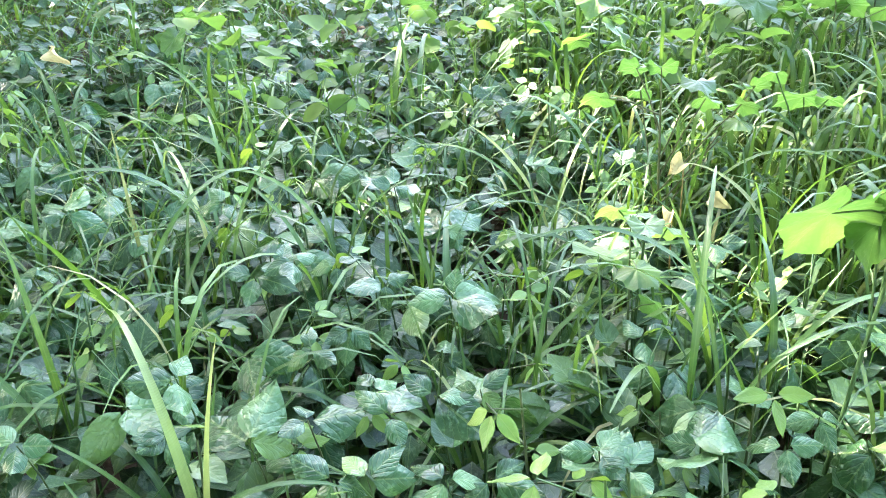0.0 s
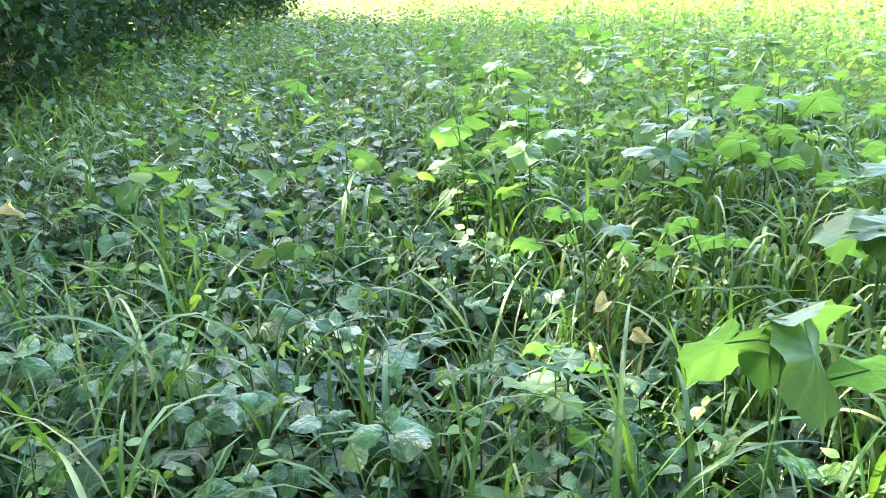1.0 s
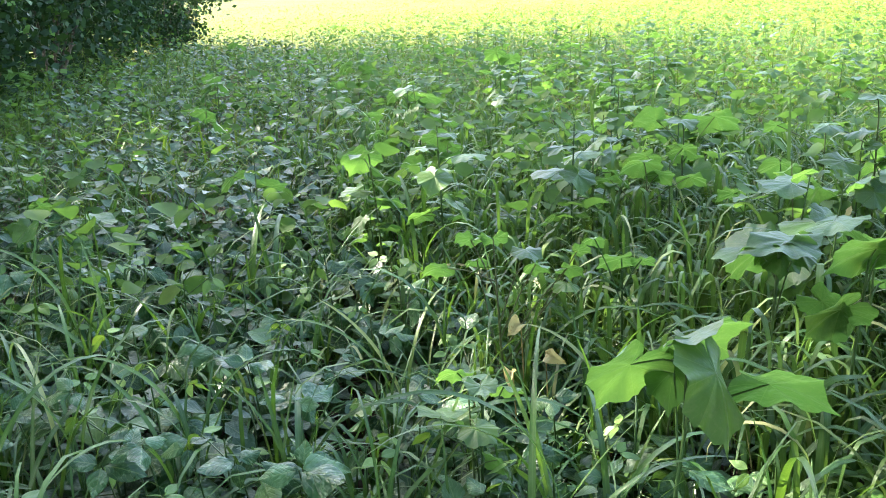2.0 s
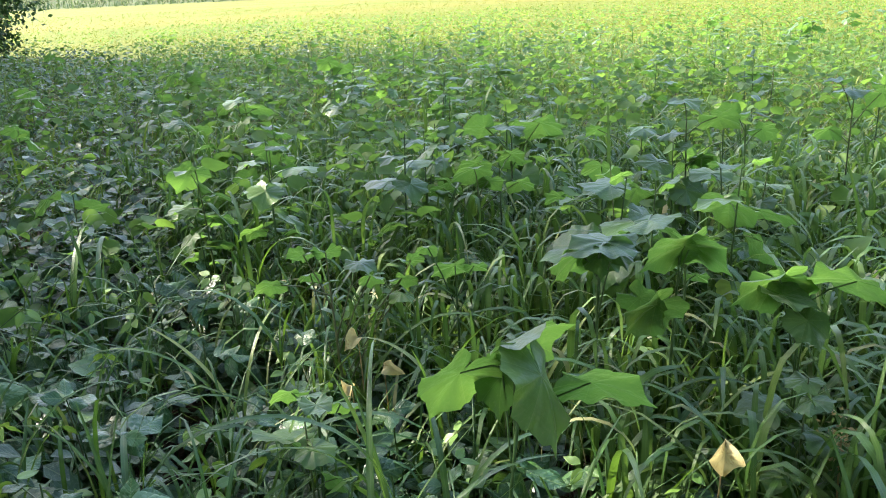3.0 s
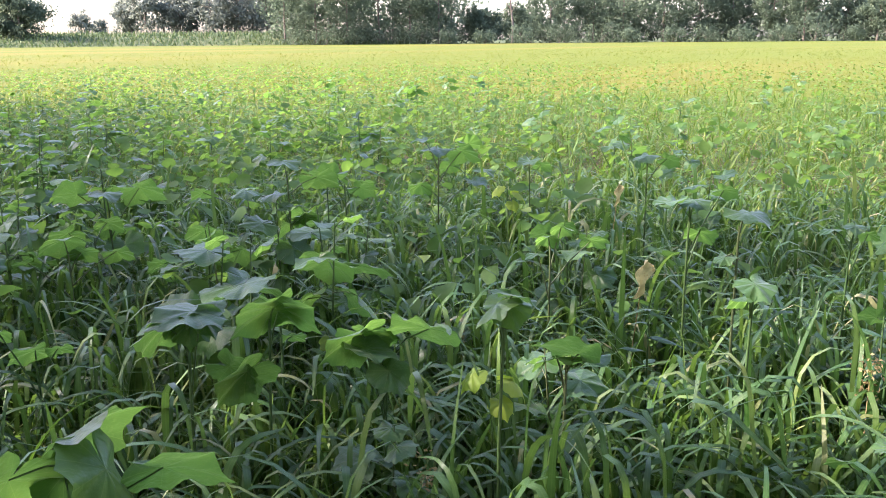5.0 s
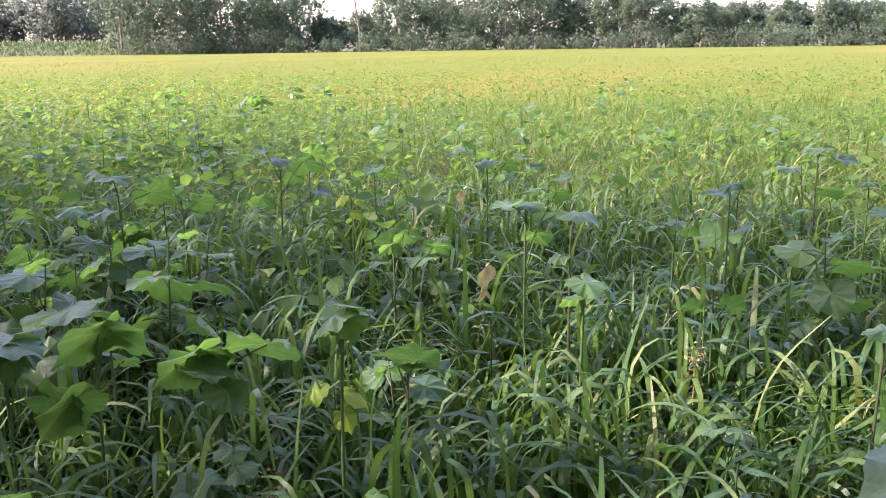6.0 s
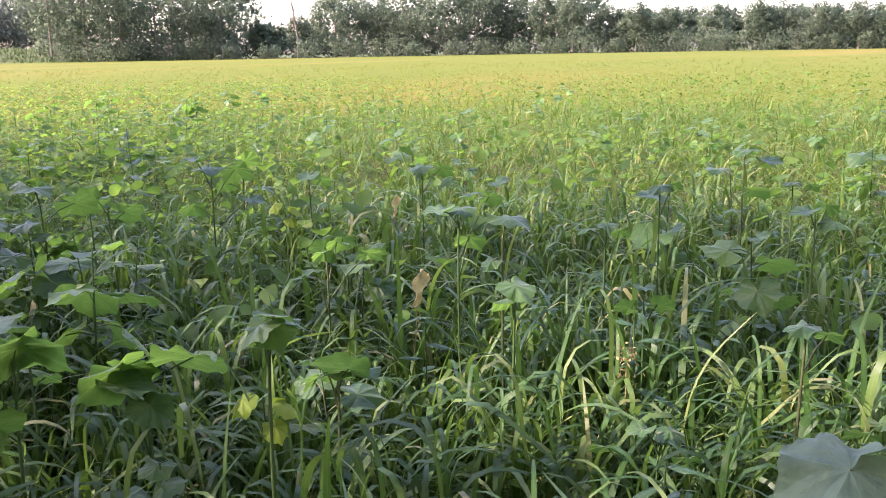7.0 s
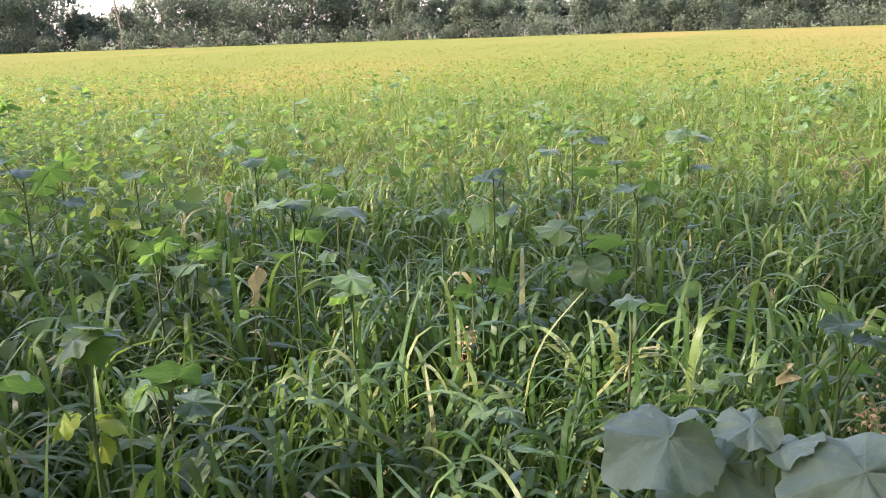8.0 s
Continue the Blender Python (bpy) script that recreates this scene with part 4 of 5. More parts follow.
set_plant(2.25, 0.15, (2.26, 0.14, 0.92), [(2.223, 0.139, 0.961, 2.173, 0.161, 0.959, 13, -0.09, 0.11, 1.00, 0.055), (2.311, 0.104, 0.921, 2.335, 0.070, 0.905, 5, 0.81, -0.01, 0.80, 0.045)])
set_plant(4.36, 0.80, (4.34, 0.81, 1.05), [(4.309, 0.789, 1.089, 4.224, 0.819, 1.079, 15, -0.16, 0.09, 1.00, 0.090), (4.332, 0.702, 1.041, 4.292, 0.630, 1.028, 12, -0.14, -0.24, 1.00, 0.083)])
set_plant(2.88, 0.88, (2.90, 0.88, 0.95), [(2.832, 0.912, 0.988, 2.783, 0.927, 0.985, 15, -0.05, 0.14, 1.00, 0.051), (2.849, 0.853, 1.004, 2.808, 0.829, 0.993, 15, -0.18, -0.10, 1.00, 0.049), (2.932, 0.844, 0.969, 2.963, 0.814, 0.954, 1, 0.80, 0.16, 0.80, 0.045)])
set_plant(3.98, 0.51, (3.97, 0.52, 0.99), [(3.909, 0.512, 1.032, 3.858, 0.522, 1.032, 11, -0.16, 0.05, 1.00, 0.052), (4.030, 0.461, 1.001, 4.057, 0.430, 0.983, 5, 0.81, 0.03, 0.80, 0.045)])
set_plant(2.77, 1.87, (2.76, 1.86, 0.83), [(2.717, 1.935, 0.853, 2.701, 2.005, 0.825, 2, 0.52, 0.62, 0.80, 0.078), (2.783, 1.898, 0.882, 2.826, 1.934, 0.835, 4, 0.61, 0.51, 0.80, 0.073), (2.838, 1.805, 0.846, 2.904, 1.772, 0.820, 0, 0.72, 0.39, 0.80, 0.078), (2.734, 1.795, 0.838, 2.699, 1.744, 0.833, 10, -0.01, -0.08, 1.00, 0.062)])
set_plant(2.15, 2.72, (2.14, 2.70, 0.83), [(2.158, 2.716, 0.871, 2.161, 2.785, 0.819, 4, 0.39, 0.70, 0.80, 0.087), (2.179, 2.727, 0.796, 2.236, 2.725, 0.771, 5, 0.53, 0.61, 0.80, 0.062), (2.029, 2.734, 0.973, 1.956, 2.720, 0.965, 13, -0.19, 0.07, 1.00, 0.075)])
set_plant(3.58, 3.29, (3.61, 3.28, 0.92), [(3.641, 3.289, 1.004, 3.728, 3.276, 0.961, 2, 0.62, 0.51, 0.80, 0.098), (3.563, 3.353, 0.882, 3.547, 3.428, 0.845, 3, 0.48, 0.65, 0.80, 0.085), (3.651, 3.179, 0.864, 3.650, 3.092, 0.848, 15, 0.04, -0.21, 1.00, 0.088)])
set_plant(2.72, 0.67, (2.73, 0.68, 0.77), [(2.730, 0.721, 0.768, 2.738, 0.783, 0.744, 2, 0.71, 0.40, 0.80, 0.066), (2.760, 0.649, 0.781, 2.808, 0.603, 0.755, 2, 0.80, 0.14, 0.80, 0.071), (2.721, 0.679, 0.842, 2.680, 0.658, 0.841, 12, -0.01, -0.03, 1.00, 0.046)])
set_plant(1.44, 3.02, (1.43, 3.04, 0.87), [(1.499, 3.079, 0.911, 1.569, 3.091, 0.880, 5, 0.40, 0.71, 0.80, 0.077), (1.370, 3.131, 0.881, 1.323, 3.200, 0.840, 0, 0.19, 0.78, 0.80, 0.093)])
set_plant(2.45, 1.69, (2.44, 1.68, 0.89), [(2.458, 1.705, 0.922, 2.454, 1.758, 0.896, 4, 0.56, 0.58, 0.80, 0.060), (2.502, 1.685, 0.953, 2.552, 1.676, 0.925, 4, 0.67, 0.44, 0.80, 0.057), (2.573, 1.613, 0.904, 2.628, 1.585, 0.883, 5, 0.72, 0.38, 0.80, 0.066), (2.374, 1.681, 0.883, 2.319, 1.688, 0.882, 15, -0.21, 0.09, 1.00, 0.055)])
set_plant(2.50, 3.03, (2.48, 3.02, 0.92), [(2.477, 3.042, 0.954, 2.556, 3.034, 0.919, 4, 0.56, 0.58, 0.80, 0.086), (2.416, 3.125, 0.769, 2.422, 3.187, 0.723, 2, 0.43, 0.67, 0.80, 0.077), (2.640, 2.953, 0.904, 2.698, 2.944, 0.882, 5, 0.58, 0.57, 0.80, 0.063)])
set_plant(2.14, 3.09, (2.12, 3.10, 0.90), [(2.095, 3.061, 0.949, 2.027, 3.029, 0.948, 15, -0.11, 0.06, 1.00, 0.075), (1.988, 3.244, 0.921, 1.954, 3.297, 0.896, 5, 0.28, 0.76, 0.80, 0.068)])
set_plant(1.56, 6.64, (1.54, 6.64, 0.97), [(1.523, 6.682, 1.020, 1.447, 6.764, 0.965, 0, 0.07, 0.80, 0.80, 0.125), (1.624, 6.641, 0.969, 1.731, 6.676, 0.921, 0, 0.29, 0.76, 0.80, 0.122), (1.535, 6.627, 0.919, 1.528, 6.537, 0.906, 14, -0.01, -0.17, 1.00, 0.091)])
set_plant(2.36, 2.69, (2.35, 2.71, 0.97), [(2.318, 2.746, 1.011, 2.287, 2.829, 0.973, 2, 0.41, 0.70, 0.80, 0.097), (2.410, 2.688, 0.950, 2.484, 2.677, 0.918, 3, 0.60, 0.55, 0.80, 0.081)])
set_plant(2.17, -0.29, (2.17, -0.30, 0.94), [(2.109, -0.293, 0.995, 2.063, -0.259, 0.987, 12, -0.14, 0.13, 1.00, 0.058), (2.116, -0.345, 0.968, 2.071, -0.372, 0.963, 15, -0.17, -0.12, 1.00, 0.052), (2.194, -0.337, 0.889, 2.221, -0.364, 0.865, 4, 0.80, -0.11, 0.80, 0.045)])
set_plant(2.27, 0.01, (2.28, 0.01, 0.71), [(2.270, -0.025, 0.758, 2.233, -0.051, 0.754, 12, -0.14, -0.12, 1.00, 0.045), (2.331, 0.013, 0.699, 2.347, 0.064, 0.680, 5, 0.78, 0.25, 0.80, 0.057), (2.266, -0.084, 0.792, 2.234, -0.115, 0.788, 13, -0.20, -0.17, 1.00, 0.045)])
set_plant(2.07, 0.42, (2.05, 0.39, 0.69), [(1.980, 0.405, 0.756, 1.939, 0.423, 0.752, 12, -0.13, 0.14, 1.00, 0.045), (2.051, 0.367, 0.733, 2.015, 0.336, 0.723, 14, -0.15, -0.13, 1.00, 0.048), (2.136, 0.356, 0.633, 2.165, 0.325, 0.618, 0, 0.81, 0.11, 0.80, 0.046), (2.034, 0.507, 0.667, 2.038, 0.557, 0.650, 0, 0.70, 0.41, 0.80, 0.053)])
set_plant(1.36, 1.29, (1.38, 1.27, 0.67), [(1.355, 1.219, 0.725, 1.310, 1.186, 0.723, 13, -0.08, -0.02, 1.00, 0.056), (1.428, 1.309, 0.598, 1.467, 1.310, 0.576, 4, 0.57, 0.57, 0.80, 0.045), (1.355, 1.211, 0.617, 1.336, 1.170, 0.613, 14, 0.02, -0.05, 1.00, 0.045)])
set_plant(1.39, 1.71, (1.38, 1.69, 0.83), [(1.390, 1.721, 0.859, 1.366, 1.780, 0.827, 1, 0.34, 0.73, 0.80, 0.071), (1.435, 1.724, 0.778, 1.477, 1.726, 0.757, 0, 0.51, 0.62, 0.80, 0.047)])

set_copies([velvet_plant(30 + k, 1.0, 5 + k % 3, 0.115) for k in range(7)], [(x, y, plants.uniform(-60, 30), h) for x, y, h in VELVETS], plants)
models = [velvet_plant(40 + k, 1.0, 6 + k % 3, 0.102) for k in range(8)]
spots = []
wild, _ = scatter(plants, 260, 3.0, 16, 0.0, -22, 98)
for p in wild:
    if plants.uniform() < (0.15 if p[0] < -0.3 + 0.05 * p[1] else (0.95 if math.atan2(p[0], p[1]) < 0.75 else (0.42 if math.hypot(p[0], p[1]) > 4.5 else 0.12))):
        spots.append((p[0], p[1], plants.uniform(-60, 30), plants.uniform(0.80, 1.05)))
set_copies(models, spots, plants)

# bean plants in the low crop
models = [bean_plant(70 + k, 0.60, 5, 0.100) for k in range(7)]
spots = []
wild, rr = scatter(plants, 400, 0.75, 4.6, 0.6, -36, 40)
zone = bean_zone(wild)
for p, r, q in zip(wild, rr, zone):
    if plants.uniform() < q * 0.95 + 0.04 and len(spots) < 215:
        spots.append((p[0], p[1], plants.uniform(0, 360), plants.uniform(0.85, 1.15)))
set_copies(models, spots, plants)



def bean_trio(x, y, z, leaves):
    """A bean shoot with its three leaflets laid where they hang: the way to each tip, and the way its face looks."""
    rng = np.random.default_rng(int(abs(x * 977 + y * 613) * 10))
    ob = tagged(new("bean_plant"), "bean shoot with three wrinkled pale-flecked green leaflets", "plant", "bean plants in the field")
    ob.matrix_basis = pose(x, y, 0)
    joint = Vector((0, 0, z))
    part("stem", tubes_mesh("stem", [([(0.03, 0.05, -0.02), (0.03, 0.04, z * 0.5), (0.01, 0.02, z * 0.85), joint], [0.004, 0.003, 0.002, 0.0015], 5)]), STALK, ob, "thin green stalk")
    for k, (tx, ty, tz, nx, ny, nz) in enumerate(leaves):
        way = Vector((tx, ty, tz))
        part("leaflet", LEAFLET[rng.integers(6)], BEAN, ob, "", frame_of(joint + way.normalized() * 0.008, way, (nx, ny, nz), way.length, 1.05))


bean_trio(-0.518, 1.253, 0.60, [(-0.073, -0.031, 0.021, 0.44, -0.51, 0.74), (0.004, 0.062, 0.011, 0.41, -0.18, 0.89), (0.031, -0.066, -0.020, 0.55, -0.00, 0.84)])
bean_trio(-0.369, 1.124, 0.56, [(0.034, 0.098, 0.050, 0.08, -0.48, 0.88), (-0.082, 0.078, -0.021, -0.33, -0.09, 0.94), (0.074, 0.015, -0.023, 0.35, -0.51, 0.79)])
bean_trio(-0.269, 1.149, 0.58, [(0.096, 0.012, 0.014, -0.11, -0.23, 0.97), (-0.033, -0.042, 0.015, 0.36, 0.04, 0.93), (-0.015, 0.058, 0.010, 0.46, -0.03, 0.89)])
bean_trio(-0.130, 1.156, 0.58, [(0.031, 0.111, -0.000, 0.13, -0.03, 0.99), (0.019, -0.049, -0.017, -0.08, -0.36, 0.93), (-0.047, 0.021, 0.039, 0.29, -0.65, 0.70)])
bean_trio(-0.055, 1.219, 0.57, [(0.051, -0.015, 0.022, -0.39, 0.01, 0.92), (0.081, -0.077, -0.026, -0.22, -0.51, 0.83), (-0.048, 0.019, 0.031, 0.22, -0.64, 0.73)])
bean_trio(-0.026, 1.500, 0.60, [(-0.072, -0.017, 0.010, 0.25, -0.58, 0.78), (0.106, 0.029, -0.001, 0.11, -0.38, 0.92), (0.087, -0.074, 0.015, -0.32, -0.19, 0.93)])
bean_trio(-0.209, 1.003, 0.58, [(-0.059, 0.014, 0.035, 0.31, -0.58, 0.76), (-0.026, -0.027, -0.040, -0.25, -0.72, 0.65), (0.051, 0.004, -0.019, 0.35, -0.37, 0.86)])
bean_trio(-0.156, 1.001, 0.58, [(-0.036, 0.041, 0.021, 0.17, -0.33, 0.93), (0.072, 0.013, -0.010, 0.22, -0.71, 0.67), (0.044, 0.028, 0.040, -0.28, -0.61, 0.74)])
bean_trio(-0.035, 0.995, 0.58, [(-0.048, 0.044, 0.014, 0.12, -0.17, 0.98), (0.054, 0.011, -0.003, 0.09, -0.17, 0.98), (-0.030, -0.042, -0.017, 0.03, -0.40, 0.92)])
bean_trio(0.034, 1.003, 0.57, [(0.071, -0.033, 0.003, -0.18, -0.30, 0.94), (-0.039, -0.037, -0.013, 0.13, -0.44, 0.89), (0.049, 0.022, 0.012, 0.13, -0.68, 0.72)])
bean_trio(-0.508, 1.149, 0.56, [(-0.040, -0.040, -0.001, 0.46, -0.46, 0.76), (0.032, -0.040, -0.041, 0.49, -0.39, 0.78), (-0.046, -0.022, 0.020, 0.43, -0.08, 0.90)])
bean_trio(0.382, 1.098, 0.54, [(0.019, 0.089, 0.025, -0.42, -0.16, 0.89), (-0.048, 0.029, -0.011, -0.49, -0.57, 0.66), (0.052, -0.016, -0.003, -0.07, -0.38, 0.92)])
bean_trio(0.351, 1.401, 0.55, [(0.057, 0.016, 0.027, -0.25, -0.50, 0.83), (-0.028, 0.044, 0.016, -0.04, -0.37, 0.93), (-0.000, -0.058, -0.012, 0.38, -0.19, 0.90)])
bean_trio(0.210, 1.070, 0.56, [(-0.053, -0.007, 0.014, 0.29, -0.61, 0.74), (0.029, -0.043, -0.018, -0.08, -0.43, 0.90), (0.034, 0.043, 0.005, 0.02, -0.14, 0.99)])
bean_trio(0.250, 1.040, 0.55, [(0.046, 0.054, 0.021, -0.06, -0.32, 0.94), (-0.051, -0.018, -0.007, 0.14, -0.68, 0.72), (0.023, -0.050, 0.001, -0.35, -0.14, 0.93)])
bean_trio(0.027, 1.297, 0.52, [(0.043, 0.014, 0.034, -0.37, -0.59, 0.72), (-0.050, 0.019, -0.012, -0.39, -0.55, 0.74), (0.038, -0.025, -0.031, 0.15, -0.67, 0.73)])
bean_trio(-1.000, 1.985, 0.60, [(-0.083, 0.078, 0.015, 0.17, -0.00, 0.99), (-0.002, 0.097, 0.053, -0.16, -0.47, 0.87), (0.089, -0.006, -0.033, 0.22, -0.64, 0.73)])
bean_trio(-0.952, 2.149, 0.58, [(0.037, 0.040, 0.007, 0.29, -0.43, 0.85), (0.025, -0.098, -0.006, 0.05, -0.05, 1.00), (-0.052, -0.017, 0.001, 0.09, -0.22, 0.97)])
bean_trio(-0.949, 1.659, 0.60, [(0.029, 0.067, -0.021, 0.60, -0.01, 0.80), (-0.040, -0.060, -0.013, 0.05, -0.25, 0.97), (-0.063, 0.094, -0.013, -0.18, 0.01, 0.98)])
bean_trio(-0.459, 1.657, 0.58, [(0.080, -0.030, -0.001, -0.20, -0.56, 0.81), (-0.010, -0.048, -0.044, -0.10, -0.66, 0.75), (-0.057, -0.008, 0.028, 0.44, -0.51, 0.74)])
bean_trio(-0.188, 2.176, 0.56, [(-0.083, 0.061, -0.005, -0.07, -0.01, 1.00), (0.088, -0.063, -0.001, 0.03, 0.03, 1.00), (-0.001, 0.062, 0.025, -0.04, -0.37, 0.93)])
bean_trio(-0.018, 1.894, 0.57, [(-0.090, -0.007, 0.015, 0.18, -0.47, 0.87), (0.064, 0.092, -0.024, 0.47, -0.10, 0.88), (0.018, -0.042, -0.042, 0.29, -0.61, 0.74)])
bean_trio(-0.754, 2.013, 0.56, [(-0.053, -0.003, -0.014, -0.25, -0.12, 0.96), (0.075, -0.032, -0.004, -0.05, -0.23, 0.97), (0.017, 0.044, 0.029, 0.34, -0.60, 0.72)])
bean_trio(-0.173, 1.662, 0.55, [(-0.068, -0.051, 0.026, 0.34, 0.02, 0.94), (0.049, 0.025, 0.003, 0.23, -0.53, 0.82), (0.012, -0.037, -0.038, 0.26, -0.65, 0.71)])
bean_trio(-0.756, 1.121, 0.57, [(0.055, 0.001, -0.003, 0.05, -0.70, 0.71), (-0.043, 0.020, 0.028, 0.27, -0.54, 0.80), (0.012, -0.053, -0.005, 0.08, -0.08, 0.99)])
bean_trio(0.512, 1.080, 0.55, [(0.054, -0.006, 0.009, -0.20, -0.46, 0.86), (-0.049, 0.024, -0.004, -0.18, -0.23, 0.96), (-0.003, -0.052, -0.017, -0.19, -0.30, 0.93)])
bean_trio(0.599, 1.159, 0.54, [(0.053, 0.012, -0.006, 0.14, -0.15, 0.98), (-0.054, -0.010, -0.000, 0.11, -0.60, 0.79), (0.014, -0.042, -0.032, -0.03, -0.61, 0.79)])
bean_trio(0.623, 1.449, 0.52, [(0.041, 0.020, 0.031, -0.60, 0.01, 0.80), (-0.051, 0.009, 0.017, 0.18, -0.53, 0.83), (0.007, -0.057, -0.029, -0.14, -0.46, 0.88)])
bean_trio(0.330, 1.822, 0.56, [(-0.066, -0.037, 0.029, 0.43, -0.05, 0.90), (0.053, -0.073, 0.020, -0.38, -0.02, 0.93), (-0.007, -0.050, -0.021, -0.48, -0.28, 0.83)])
bean_trio(0.362, 1.762, 0.53, [(-0.055, 0.020, -0.032, -0.55, -0.28, 0.78), (0.022, -0.089, -0.011, -0.33, -0.20, 0.92), (-0.008, 0.048, 0.026, -0.14, -0.50, 0.86)])
bean_trio(0.584, 1.733, 0.58, [(0.054, -0.009, 0.002, -0.12, -0.62, 0.77), (-0.050, 0.007, -0.022, -0.42, -0.50, 0.76), (-0.019, -0.050, -0.013, -0.31, -0.13, 0.94)])
bean_trio(0.511, 2.259, 0.58, [(-0.061, 0.057, -0.002, -0.43, -0.42, 0.80), (0.055, -0.001, 0.007, -0.10, -0.65, 0.75), (-0.009, -0.051, -0.019, 0.15, -0.37, 0.92)])
bean_trio(-0.587, 1.972, 0.62, [(-0.077, -0.004, 0.005, 0.08, -0.47, 0.88), (0.027, -0.047, -0.008, 0.22, -0.04, 0.97), (-0.038, 0.022, 0.034, 0.20, -0.71, 0.68)])
bean_trio(-0.366, 1.654, 0.62, [(-0.041, -0.041, 0.010, 0.50, -0.28, 0.82), (0.043, 0.035, -0.002, 0.35, -0.37, 0.86), (0.011, -0.070, -0.003, 0.51, 0.04, 0.86)])
bean_trio(-0.234, 1.497, 0.54, [(-0.046, -0.023, -0.020, -0.03, -0.62, 0.78), (0.038, -0.028, -0.029, 0.18, -0.57, 0.80), (-0.011, -0.054, -0.047, 0.06, -0.66, 0.75)])
bean_trio(-0.302, 1.404, 0.55, [(-0.010, 0.040, 0.036, 0.06, -0.66, 0.75), (0.047, -0.031, -0.007, -0.14, -0.42, 0.90), (-0.046, -0.023, -0.019, -0.02, -0.63, 0.78)])
bean_trio(-0.170, 1.269, 0.55, [(0.039, 0.044, -0.009, 0.33, -0.10, 0.94), (-0.027, 0.046, 0.012, -0.03, -0.27, 0.96), (0.026, -0.048, 0.009, -0.42, -0.06, 0.90)])
bean_trio(-0.021, 1.543, 0.58, [(-0.076, -0.004, 0.030, 0.37, -0.12, 0.92), (0.098, 0.035, -0.027, 0.40, -0.58, 0.71), (0.011, 0.038, 0.038, -0.21, -0.65, 0.73)])
bean_trio(-0.288, 1.733, 0.56, [(-0.060, 0.001, -0.004, -0.06, -0.64, 0.77), (0.013, -0.047, -0.032, 0.45, -0.41, 0.79), (0.046, 0.023, 0.019, -0.29, -0.20, 0.94)])
bean_trio(-0.040, 1.859, 0.58, [(-0.072, 0.078, -0.020, -0.37, -0.11, 0.92), (0.053, -0.006, -0.014, 0.10, -0.72, 0.69), (0.008, 0.053, 0.011, 0.26, -0.24, 0.94)])
bean_trio(-0.170, 2.092, 0.60, [(-0.051, -0.014, 0.015, 0.37, -0.59, 0.72), (0.048, -0.019, -0.018, 0.16, -0.44, 0.88), (0.002, 0.039, 0.038, 0.29, -0.68, 0.68)])
bean_trio(-0.400, 1.677, 0.60, [(-0.026, -0.046, 0.014, 0.50, -0.01, 0.87), (0.049, 0.007, 0.024, -0.37, -0.39, 0.85), (0.010, 0.042, 0.034, 0.15, -0.64, 0.75)])

# pointed-leaf weeds
models = [lance_plant(90 + k, 0.85) for k in range(3)]
set_copies(models, [(2.49, 0.6, 20, 1.0), (1.80, 0.29, 100, 0.95), (1.92, -0.08, 200, 1.02), (2.9, 0.5, 50, 0.95), (3.6, 0.2, 160, 1.0), (2.3, 1.2, 280, 0.95), (3.9, 4.6, 10, 1.3)], plants)

# grass tufts close by
models = [grass_tuft(110 + k, 7 + k % 3, 0.70) for k in range(8)]
TUFTS = [(-0.74, 1.70), (-0.36, 1.82), (-0.85, 1.37), (0.56, 1.41), (0.38, 1.31), (-0.53, 1.84), (0.17, 1.66), (0.54, 2.54), (-0.65, 1.96), (-0.23, 3.26), (-0.69, 2.62), (0.62, 2.23),
         (-0.70, 3.04), (0.35, 2.91), (-1.14, 2.93), (-0.52, 2.75), (2.16, 1.36), (2.65, 1.08), (2.66, 0.89), (2.99, 0.73), (3.09, 0.55), (2.30, 1.00), (1.86, 1.43), (3.08, 0.40), (2.21, 1.97),
         (2.52, 2.64), (2.95, 1.39), (2.23, 0.79), (3.30, 0.16), (3.50, -0.07), (3.14, 0.33), (2.55, 0.91)]
spots = [(x, y, plants.uniform(0, 360), plants.uniform(0.9, 1.1)) for x, y in TUFTS]
wild, rr = scatter(plants, 50, 1.0, 3.4, 0.5, -30, 100)
for p in wild:
    spots.append((p[0], p[1], plants.uniform(0, 360), plants.uniform(0.85, 1.15)))
set_copies(models, spots, plants)


def hanging_leaf(x, y, z, tip, size, label, me, material):
    """A single withered leaf on its own dry stalk."""
    ob = tagged(new("withered_leaf"), label, "leaf")
    ob.matrix_basis = pose(x, y, 0)
    part("blade", me, material, ob, "", frame_of((0, 0, z), tip, (-0.5, -0.8, 0.4), size))
    part("stalk", tubes_mesh("stalk", [([(0.03, 0.05, -0.02), (0.02, 0.05, z * 0.6), (0, 0, z)], [0.003, 0.0025, 0.0015], 5)]), DRY, ob, "dry straw-coloured stalk")


DEAD = [oval_leaf("withered_blade", 80 + k, w, 0.35, 1.5, 0.24) for k, w in enumerate((0.85, 0.7, 0.36))]
hanging_leaf(1.083, 1.118, 0.70, (-0.12, -0.2, -1), 0.075, "curled pale yellow withered leaf among dark grass", DEAD[0], YELLOWED)
hanging_leaf(-1.75, 3.72, 0.62, (0.5, -0.4, -0.7), 0.10, "orange-yellow withered leaf among green weeds", DEAD[1], YELLOWED)
hanging_leaf(2.57, 1.39, 0.86, (-0.3, -0.1, -1), 0.13, "brown-spotted yellow withered leaf hanging in the grass", DEAD[2], YELLOWED)


